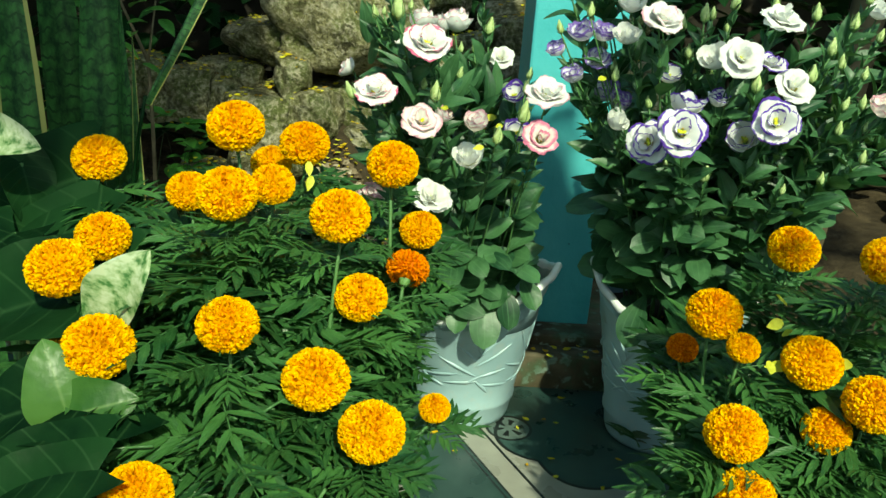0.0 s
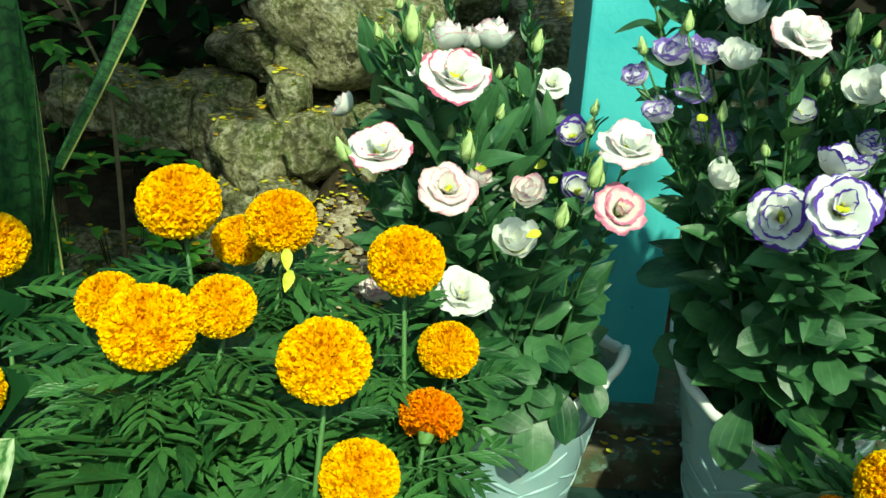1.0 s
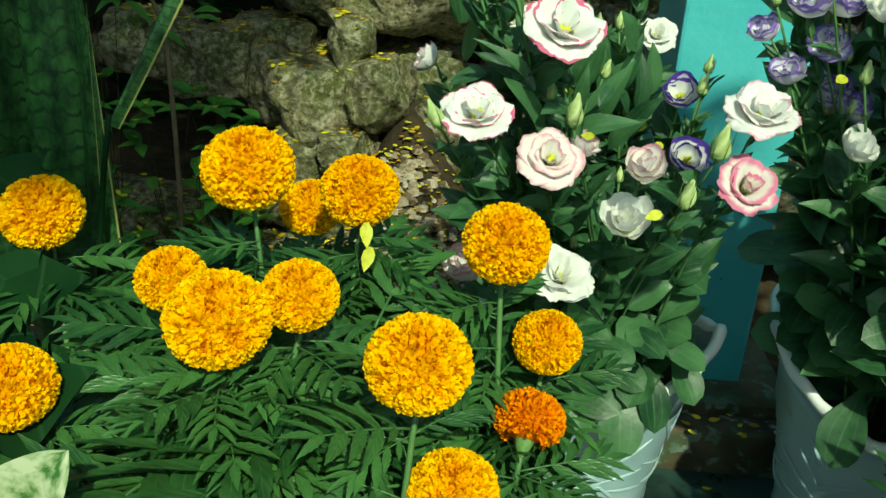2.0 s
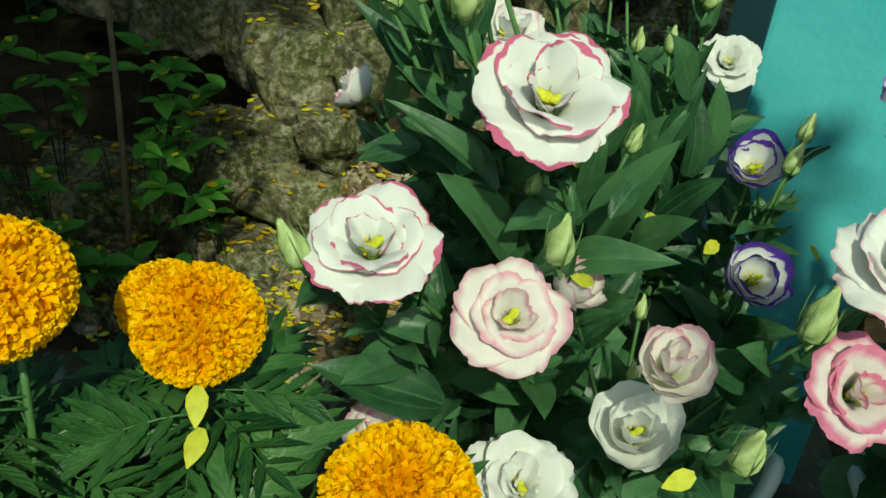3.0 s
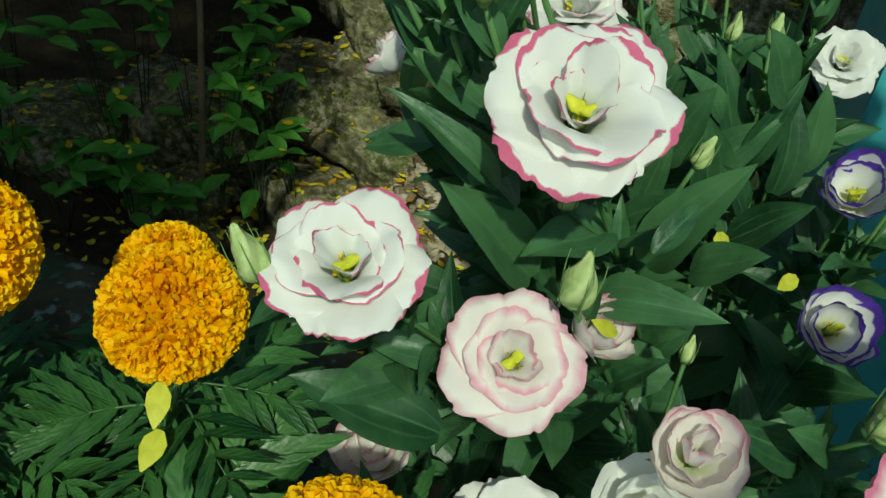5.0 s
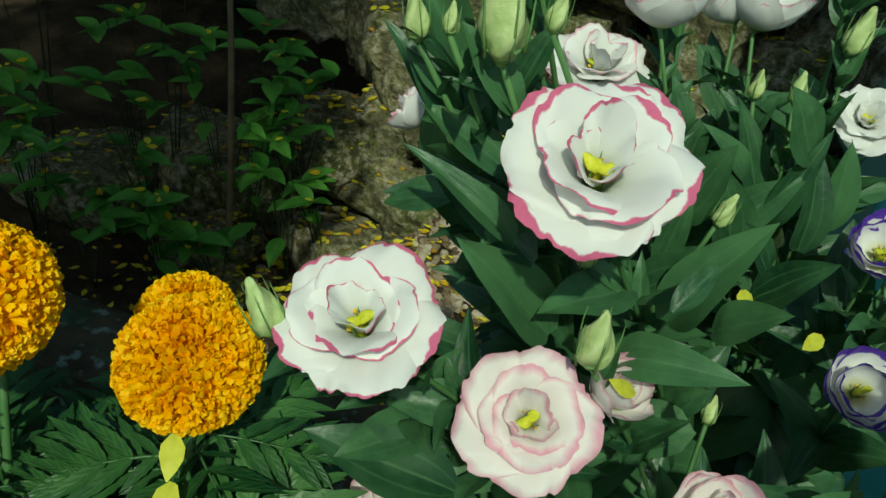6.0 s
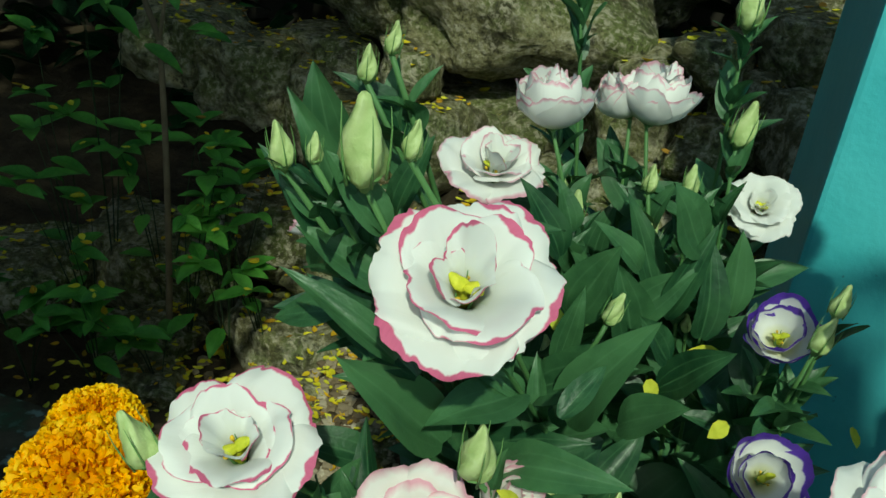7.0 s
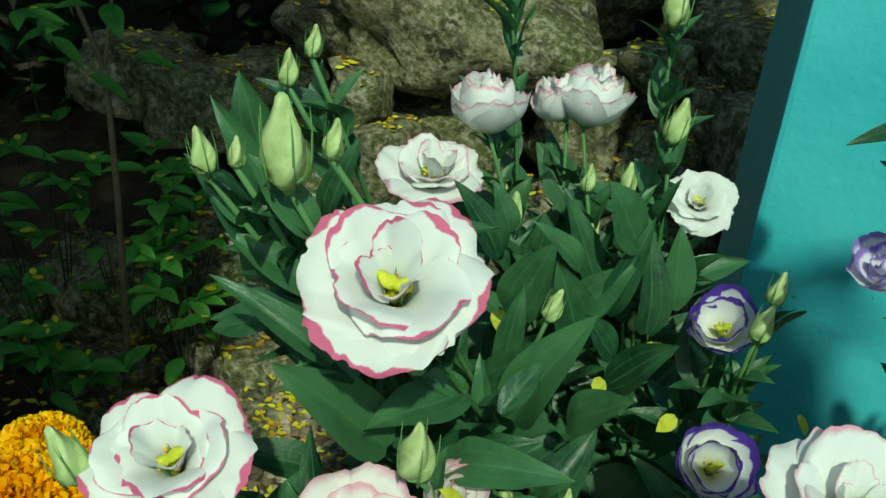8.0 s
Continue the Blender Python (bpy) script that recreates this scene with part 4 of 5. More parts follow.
def build_lisianthus(pot, blooms, extra, seed, label, broad=()):
    """The four plants that share a pot, each with its stems, blooms, buds and leaves."""
    rnd = random.Random(seed)
    centre = Vector((pot[0], pot[1], 0.244 * TALL[pot]))
    soils, plants = [], []
    for q in range(4):
        w = 0.8 + 1.57 * q
        soils.append(centre + Vector((math.cos(w), math.sin(w), 0)) * 0.05)
        plants.append(thing("lisianthus", soils[-1], label, "flowering plant", "lisianthus plants"))
    tips = []
    for pos, nrm, D, colour, op in blooms:
        q = min(range(4), key=lambda k_: (soils[k_] - Vector(pos)).xy.length + 0.05 * ((len(tips) + k_) % 4))
        foot = build_flower(plants[q], pos, nrm, D, colour, op, rnd, rnd.uniform(0, 6.28))
        tips.append((q, foot, 6 if op else 5, 0.080))
    for pos, nrm, L in extra:
        q = min(range(4), key=lambda k_: (soils[k_] - Vector(pos)).xy.length + 0.05 * ((len(tips) + k_) % 4))
        build_bud(plants[q], pos, nrm, L, rnd)
        tips.append((q, Vector(pos), 6, 0.088 if pos[0] > 0.55 else 0.070))
    for q, foot, pairs, size in tips:
        plant, soil, a = plants[q], soils[q], rnd.uniform(0, 6.28)
        lean = Vector((foot.x - soil.x, foot.y - soil.y, 0)) * 0.2
        root = soil + lean.normalized() * min(lean.length, 0.045) + Vector((math.cos(a), math.sin(a), 0)) * rnd.uniform(0.0, 0.02)
        pts = stem_with_leaves(plant, root, foot, rnd, pairs + 5, size, 0.0020)
        # a side bud on a thin stalk
        if rnd.random() < 0.5:
            p = Vector(pts[rnd.randrange(7, 9)])
            w = rnd.uniform(0, 6.28)
            q_ = p + Vector((math.cos(w) * 0.028, math.sin(w) * 0.028, rnd.uniform(0.04, 0.075)))
            part("stalk", tube("stalk", bend(p, p.lerp(q_, 0.4) + Vector((math.cos(w), math.sin(w), 0)) * 0.01, q_, 6), [0.0014] * 6, STEM, 6), plant)
            build_bud(plant, q_, (q_ - p) + Vector((0, 0, 0.05)), rnd.uniform(0.016, 0.026), rnd)
    for base, tip, wide in broad:
        d = Vector(tip) - Vector(base)
        L = d.length * 1.02
        part("leaf", LIS_LEAVES[rnd.randrange(7)], plants[0], aim(base, d.normalized() + Vector((0, 0, 0.12)), (0.1, -0.55, 0.8), (L * wide * 0.82, L, L * 0.8)))
    # blunt leaves at the foot
    rim_ = 0.14
    for i in range(100):
        q, w = i % 4, (rnd.uniform(0, 6.28) if i < 64 else rnd.uniform(3.5, 5.6))
        out = Vector((math.cos(w), math.sin(w), 0))
        p = soils[q] + out * rnd.uniform(0.0, 0.035 if i < 64 else 0.085) + Vector((0, 0, rnd.uniform(0.03, 0.24)))
        way, L = (out + Vector((0, 0, rnd.uniform(-0.1, 0.9)))).normalized(), rnd.uniform(0.05, 0.112) * (0.72 if abs(out.x) > 0.75 else 1.0)
        end = p + way * L
        if (end - centre).xy.length > rim_ and end.z < 0.46 and rnd.random() < (0.85 if abs(out.x) > 0.6 else 0.35):
            continue
        brim = (0.325 + 0.036 * math.cos(2 * (w + 0.35))) * TALL[pot]
        if (end - centre).xy.length > rim_ and end.z - 0.45 * L < brim:
            p.z += brim - (end.z - 0.45 * L) + rnd.uniform(0, 0.03)
        if not blocks_bloom(p + way * L * 0.5, p + way * L):
            part("leaf", SPOONS[rnd.randrange(5)], plants[q], aim(p, way, (rnd.uniform(-0.5, 0.5), rnd.uniform(-0.8, 0.2), 1), L))
    # leaves that droop over the rim
    for deg, L in DROOP[pot]:
        w = radians(deg)
        out = Vector((math.cos(w), math.sin(w), 0))
        brim = (0.320 + 0.036 * math.cos(2 * (w + 0.33))) * TALL[pot]
        p = Vector((pot[0], pot[1], brim + 0.035)) + out * 0.145
        part("leaf", SPOONS[rnd.randrange(5)], plants[0], aim(p, out + Vector((0, 0, -0.55)), out * 0.9 + Vector((0, 0, 0.5)), L))


# round the pot in degrees, length
DROOP = {POT1: [(-118, 0.085), (-100, 0.075), (-84, 0.105), (-70, 0.085), (-56, 0.080)], POT2: [(-128, 0.100), (-102, 0.080)]}
BROAD_1 = [((-0.021, 1.34, 0.700), (-0.055, 1.29, 0.762), 1.0), ((0.010, 1.33, 0.706), (0.056, 1.30, 0.738), 1.0), ((-0.046, 1.32, 0.600), (-0.120, 1.285, 0.632), 1.0),
           ((-0.078, 1.34, 0.757), (-0.116, 1.34, 0.745), 1.3), ((-0.032, 1.32, 0.748), (-0.088, 1.32, 0.785), 0.7), ((0.031, 1.34, 0.733), (0.047, 1.36, 0.755), 1.0),
           ((0.02, 1.42, 0.69), (0.045, 1.40, 0.735), 1.1), ((0.06, 1.45, 0.66), (0.09, 1.42, 0.70), 1.1), ((0.08, 1.50, 0.66), (0.11, 1.47, 0.71), 1.2),
           ((0.05, 1.50, 0.70), (0.075, 1.48, 0.75), 1.2), ((0.03, 1.53, 0.70), (0.01, 1.50, 0.74), 1.1), ((0.10, 1.55, 0.70), (0.085, 1.53, 0.75), 1.2),
           ((-0.03, 1.36, 0.62), (-0.08, 1.33, 0.65), 1.0), ((0.03, 1.34, 0.58), (0.08, 1.30, 0.60), 1.1), ((-0.06, 1.36, 0.66), (-0.10, 1.33, 0.685), 1.0)]
# pointed leaf pairs that clasp the taller stems: foot, tip, breadth
BROAD_2 = [((-0.078, 1.335, 0.79), (-0.108, 1.32, 0.838), 0.8), ((-0.071, 1.35, 0.788), (-0.105, 1.33, 0.859), 0.6), ((-0.106, 1.4, 0.792), (-0.116, 1.38, 0.857), 1.1),
           ((-0.049, 1.33, 0.78), (-0.089, 1.31, 0.809), 0.9), ((-0.04, 1.31, 0.76), (-0.081, 1.29, 0.802), 0.6), ((-0.073, 1.36, 0.75), (-0.111, 1.34, 0.753), 1.1),
           ((-0.062, 1.36, 0.802), (-0.051, 1.345, 0.843), 0.9), ((-0.099, 1.36, 0.764), (-0.086, 1.34, 0.827), 0.6), ((-0.067, 1.34, 0.796), (-0.076, 1.33, 0.835), 0.6),
           ((0.008, 1.44, 0.763), (-0.008, 1.42, 0.807), 1.0), ((0.01, 1.46, 0.77), (0.003, 1.45, 0.8), 1.2), ((0.02, 1.44, 0.729), (0.037, 1.42, 0.781), 1.2),
           ((0.051, 1.5, 0.737), (0.029, 1.48, 0.771), 1.0), ((0.072, 1.5, 0.711), (0.086, 1.48, 0.774), 0.7), ((0.068, 1.51, 0.711), (0.036, 1.5, 0.784), 0.7),
           ((0.083, 1.5, 0.757), (0.062, 1.48, 0.801), 1.7), ((0.031, 1.4, 0.689), (0.057, 1.37, 0.762), 0.8), ((0.019, 1.43, 0.701), (0.026, 1.42, 0.754), 0.8),
           ((0.099, 1.53, 0.686), (0.098, 1.51, 0.749), 1.1), ((0.059, 1.49, 0.689), (0.041, 1.47, 0.749), 1.3), ((0.079, 1.48, 0.693), (0.06, 1.46, 0.726), 1.3),
           ((0.114, 1.55, 0.697), (0.109, 1.54, 0.758), 0.9)]
BUDS_1 = [((-0.057, 1.300, 0.841), (-0.05, -0.1, 1), 0.037), ((-0.090, 1.300, 0.840), (-0.2, -0.1, 1), 0.020), ((-0.040, 1.300, 0.855), (0.1, 0, 1), 0.016),
          ((-0.074, 1.340, 0.868), (0, 0, 1), 0.016), ((-0.066, 1.345, 0.880), (0.1, 0, 1), 0.014), ((-0.078, 1.30, 0.845), (0, 0, 1), 0.013),
          ((-0.082, 1.372, 0.725), (-0.05, 0, 1), 0.028), ((0.004, 1.293, 0.726), (0.05, -0.2, 1), 0.032),
          ((-0.113, 1.240, 0.731), (-0.4, -0.1, 0.9), 0.027), ((0.004, 1.510, 0.750), (0.05, 0, 1), 0.026), ((0.080, 1.600, 0.870), (0, 0, 1), 0.034),
          ((0.093, 1.596, 0.796), (0.15, 0, 1), 0.032), ((-0.030, 1.610, 0.890), (0, 0, 1), 0.03), ((0.140, 1.302, 0.700), (0.1, -0.1, 1), 0.036),
          ((0.160, 1.500, 0.712), (0.2, 0, 1), 0.026), ((0.165, 1.505, 0.735), (0.1, 0, 1), 0.022), ((0.096, 1.208, 0.686), (0.1, -0.2, 1), 0.028),
          ((-0.02, 1.56, 0.80), (0, 0, 1), 0.022), ((0.045, 1.56, 0.765), (0, 0, 1), 0.02), ((0.07, 1.57, 0.765), (0, 0, 1), 0.022)]
BUDS_2 = [((0.60, 1.40, 0.70), (0.1, -0.1, 1), 0.022), ((0.66, 1.38, 0.74), (0.2, -0.1, 1), 0.024), ((0.72, 1.42, 0.70), (0.2, -0.1, 1), 0.020), ((0.62, 1.44, 0.76), (0.1, 0, 1), 0.022),
          ((0.78, 1.44, 0.76), (0.2, -0.1, 1), 0.024), ((0.69, 1.48, 0.72), (0.1, 0, 1), 0.022), ((0.58, 1.36, 0.60), (0.1, -0.2, 1), 0.020), ((0.75, 1.50, 0.66), (0.2, 0, 1), 0.020),
          ((0.66, 1.42, 0.80), (0, 0, 1), 0.026), ((0.72, 1.46, 0.78), (0.1, 0, 1), 0.024), ((0.78, 1.48, 0.80), (0.1, 0, 1), 0.026), ((0.70, 1.36, 0.66), (0, -0.1, 1), 0.024),
          ((0.76, 1.40, 0.68), (0.1, 0, 1), 0.022), ((0.82, 1.46, 0.72), (0.2, 0, 1), 0.024), ((0.64, 1.36, 0.62), (0, -0.1, 1), 0.024), ((0.86, 1.50, 0.78), (0.2, 0, 1), 0.024),
          ((0.24, 1.40, 0.855), (0, 0, 1), 0.024), ((0.20, 1.42, 0.825), (-0.3, 0, 1), 0.022), ((0.33, 1.36, 0.90), (0, 0, 1), 0.03),
          ((0.42, 1.40, 0.86), (0, 0, 1), 0.03), ((0.47, 1.42, 0.88), (0.1, 0, 1), 0.03), ((0.40, 1.45, 0.84), (0, 0, 1), 0.028),
          ((0.44, 1.33, 0.62), (0, -0.3, 1), 0.03), ((0.60, 1.38, 0.78), (0, 0, 1), 0.03), ((0.64, 1.42, 0.82), (0, 0, 1), 0.03),
          ((0.68, 1.45, 0.86), (0.1, 0, 1), 0.03), ((0.50, 1.34, 0.765), (0, 0, 1), 0.03), ((0.62, 1.46, 0.87), (0, 0, 1), 0.03),
          ((0.29, 1.39, 0.76), (0, 0, 1), 0.024), ((0.43, 1.44, 0.82), (0.1, 0, 1), 0.024), ((0.45, 1.46, 0.86), (0, 0, 1), 0.022), ((0.41, 1.42, 0.80), (-0.1, 0, 1), 0.024),
          ((0.48, 1.47, 0.84), (0.1, 0, 1), 0.022), ((0.72, 1.5, 0.90), (0.1, 0, 1), 0.024), ((0.75, 1.5, 0.84), (0.2, 0, 1), 0.024), ((0.66, 1.38, 0.70), (0.1, 0, 1), 0.024),
          ((0.55, 1.46, 0.88), (0, 0, 1), 0.026), ((0.70, 1.40, 0.74), (0, 0, 1), 0.026)]
build_lisianthus(POT1, BLOOMS_1, BUDS_1, 11, "lisianthus with white pink-rimmed ruffled blooms, in the white pot", BROAD_1 + BROAD_2)
build_lisianthus(POT2, BLOOMS_2, BUDS_2, 12, "lisianthus with white violet-rimmed and lilac blooms, in the white pot")

# ---- marigolds ----
def marigold_head(seed, mat, N=2100):
    """A dense ball of short ruffled petals; unit diameter."""
    rnd = random.Random(seed)
    verts, faces, uvs = [], [], []
    core, cf = [], []
    for j in range(9):
        for i in range(14):
            th, w = math.pi * j / 8, 2 * math.pi * i / 14
            core.append((0.40 * math.sin(th) * math.cos(w), 0.40 * math.sin(th) * math.sin(w), 0.30 * math.cos(th)))
    for j in range(8):
        for i in range(14):
            cf.append((j * 14 + i, j * 14 + (i + 1) % 14, (j + 1) * 14 + (i + 1) % 14, (j + 1) * 14 + i))
    verts, faces, uvs = core, cf, [(0.5, 0.0)] * len(core)
    for k_ in range(N):
        z = 1 - 1.72 * (k_ + 0.5) / N
        w = k_ * 2.39996 + rnd.uniform(-0.15, 0.15)
        r = math.sqrt(max(0, 1 - z * z))
        nrm = Vector((r * math.cos(w), r * math.sin(w), z * 1.15)).normalized()
        p = Vector((0.36 * r * math.cos(w), 0.36 * r * math.sin(w), 0.28 * z))
        nrm = (nrm + Vector((rnd.uniform(-0.28, 0.28), rnd.uniform(-0.28, 0.28), rnd.uniform(-0.2, 0.28)))).normalized()
        m = face_up(p, nrm, rnd.uniform(0, 6.28))
        L, W = rnd.uniform(0.105, 0.138), rnd.uniform(0.020, 0.029)
        ph, curl = rnd.uniform(0, 6.28), rnd.uniform(0.2, 0.9)
        s0 = len(verts)
        for j in range(3):
            v = j / 2
            for i in range(4):
                u = i / 1.5 - 1
                wv = W * (0.4 + 0.6 * v)
                x = u * wv
                y = wv * (0.55 * (u * u) * curl + 0.35 * math.sin(3.2 * u + ph) * v) + 0.05 * v ** 3
                verts.append(tuple(m @ Vector((x, y, L * v * (1 - 0.10 * u * u)))))
                uvs.append((0.5 + u / 2, v))
        faces += grid_faces(4, 3, s0)
    return mesh_of("marigold_head", verts, faces, mat, uvs)


HEADS = [marigold_head(s, MARI) for s in range(4)]
HEAD_DEEP = marigold_head(9, MARI_DEEP, 1000)


def head_calyx():
    prof = [(0.035, -0.52), (0.05, -0.46), (0.10, -0.40), (0.13, -0.30), (0.15, -0.20), (0.17, -0.14)]
    return lathe("calyx", prof, CALYX, 14, lambda w, k_, r, h: (r * (1 + 0.05 * math.cos(7 * w)), h))


HEAD_CAL = head_calyx()


def mari_leaf_mesh(seed):
    """A feather-cut leaf: a rachis with paired, toothed, lance-shaped leaflets; unit length along y."""
    rnd = random.Random(seed)
    droop = rnd.uniform(0.12, 0.36)
    verts, faces, uvs = [], [], []
    spine = lambda v: Vector((0.03 * math.sin(2 * v + seed), v * (1 - 0.15 * droop * v), -droop * v * v))
    v2, f2 = tube_data([tuple(spine(i / 7)) for i in range(8)], [0.013 * (1.1 - 0.8 * i / 7) for i in range(8)], 5)
    verts, faces, uvs = list(v2), list(f2), [(0.5, 0.5)] * len(v2)
    pairs = 5
    spec = [(0.98, 0.0, 0.36)] + [(0.20 + 0.73 * i / (pairs - 1), s, 1) for i in range(pairs) for s in (-1, 1)]
    for at, s, _ in spec:
        o = spine(at)
        L = 0.44 * (0.72 + 0.55 * math.sin(math.pi * min(1, at * 0.95))) * rnd.uniform(0.85, 1.1) * (0.75 if at < 0.3 else 1)
        a = s * radians(rnd.uniform(42, 58) - 14 * at)
        along = Vector((math.sin(a), math.cos(a), rnd.uniform(-0.14, 0.08)))
        m = aim(o, along, (0, -0.1, 1), L)
        bendz, s0 = rnd.uniform(0.05, 0.22), len(verts)
        for j in range(12):
            v = j / 11
            tooth = 1 + (0.10 if j % 2 else -0.08)
            w = 0.118 * math.sin(math.pi * (0.06 + 0.92 * v) ** 0.8) * tooth
            for i in range(3):
                u = i - 1
                verts.append(tuple(m @ Vector((u * w, v, 0.28 * abs(u) * w - bendz * v * v))))
                uvs.append((0.5 + u / 2, v))
        faces += grid_faces(3, 12, s0)
    return mesh_of("marigold_leaf", verts, faces, LEAF_MARI, uvs)


MARI_LEAVES = [mari_leaf_mesh(s) for s in range(6)]


def covers(L, *points):
    """Whether a leaf would hide a bloom, which stands clear of the leaves towards the light."""
    for p in points:
        for c in ALL_HEADS:
            d = p - c
            if d.length < 0.32:
                for way in OPEN:
                    a = d.dot(way)
                    if a > 0.018 and (d - way * a).length < 0.044 + 0.40 * L:
                        return True
    return False


def spine_points(p, way, L):
    return [p + way * L * t - Vector((0, 0, 0.3 * L * t * t)) for t in (0.25, 0.5, 0.75, 1.0)]


def strays(root, x, y):
    """Whether a leaf reaches into the gap before the pots, or over the neighbours at the side."""
    return (root.x < 0.2 and x > 0.012) or (root.x > 0.2 and x < (0.350 if y > 0.96 else 0.31)) or (root.x < -0.3 and x < (-0.37 if y < 1.0 else -0.44))


def build_marigold(root, heads, leaves, seed, top, spread):
    """heads: centre, facing, diameter, deep orange or not. top: height of the foliage, spread: its radius."""
    rnd = random.Random(seed)
    root = Vector(root)
    plant = thing("marigold", root, "marigold plant with orange-yellow pompon blooms and feathery leaves", "flowering plant", "marigold plants")
    stems = []
    for c, nrm, D, deep in heads:
        n = Vector(nrm).normalized()
        m = face_up(c, n, rnd.uniform(0, 6.28), D)
        h = part("flower_head", HEAD_DEEP if deep else HEADS[rnd.randrange(4)], plant, m)
        part("calyx", HEAD_CAL, h, m)
        foot = Vector(c) - n * D * 0.5
        r0 = root + Vector((rnd.uniform(-0.03, 0.03), rnd.uniform(-0.03, 0.03), 0))
        mid = r0.lerp(foot, 0.6)
        mid.z = foot.z * 0.75
        pts = bend(r0, mid - Vector((n.x, n.y, 0)) * 0.02, foot, 12)
        part("stem", tube("stem", pts, [0.0034 - 0.0010 * i / 11 for i in range(12)], STEM), plant)
        stems.append(pts)
        for q in range(34):
            i = 6 + q * 4 // 33
            p = Vector(pts[i]).lerp(Vector(pts[i + 1]), rnd.random() * (0.3 if i == 10 else 1))
            w = q * 2.4 + rnd.uniform(-0.5, 0.5)
            L = rnd.uniform(0.048, 0.095)
            way = Vector((math.cos(w), math.sin(w), rnd.uniform(0.1, 0.6))).normalized()
            if covers(L * 0.3, *spine_points(p, way, L)) or strays(root, p.x + way.x * L, p.y):
                continue
            part("leaf", MARI_LEAVES[rnd.randrange(6)], plant, aim(p, way, (0, -0.25, 1), L))
        for q in range(7):
            p, w, L = Vector(pts[10]).lerp(Vector(pts[11]), (-0.6, -0.2, 0.0, 0.2, 0.35, 0.5, 0.1)[q]), radians(-90 + (q - 3) * 48) + rnd.uniform(-0.3, 0.3), rnd.uniform(0.055, 0.078)
            way = Vector((math.cos(w), math.sin(w), rnd.uniform(0.0, 0.35))).normalized()
            if not covers(0.006, *spine_points(p, way, L)):
                part("leaf", MARI_LEAVES[rnd.randrange(6)], plant, aim(p, way, (0, -0.25, 1), L))
    for i in range(int(leaves * 0.64)):
        w, rr = rnd.uniform(0, 6.28), math.sqrt(rnd.random())
        out = Vector((math.cos(w), math.sin(w), 0))
        z = top * (1 - 0.20 * rr * rr) * (rnd.uniform(0.86, 1.0) if i % 3 else rnd.uniform(0.5, 0.86))
        p = Vector((root.x, root.y, 0)) + out * spread * rr * 0.85 + Vector((0, 0, z))
        w2 = w + rnd.uniform(-0.9, 0.9)
        way, L = Vector((math.cos(w2), math.sin(w2), rnd.uniform(-0.15, 0.5))).normalized(), rnd.uniform(0.100, 0.150)
        if covers(L, *spine_points(p, way, L)) or strays(root, p.x + way.x * L * 0.9, p.y):
            continue
        part("leaf", MARI_LEAVES[rnd.randrange(6)], plant, aim(p, way, (rnd.uniform(-0.3, 0.3), rnd.uniform(-0.6, 0.1), 1), L))
    for i in range(5):
        w = rnd.uniform(0, 6.28)
        q = root + Vector((math.cos(w) * spread * 0.6, math.sin(w) * spread * 0.6, top * rnd.uniform(0.7, 0.9)))
        part("stem", tube("stem", bend(root, root.lerp(q, 0.5) + Vector((0, 0, 0.08)), q, 9), [0.004 - 0.002 * j / 8 for j in range(9)], STEM), plant)
    return plant


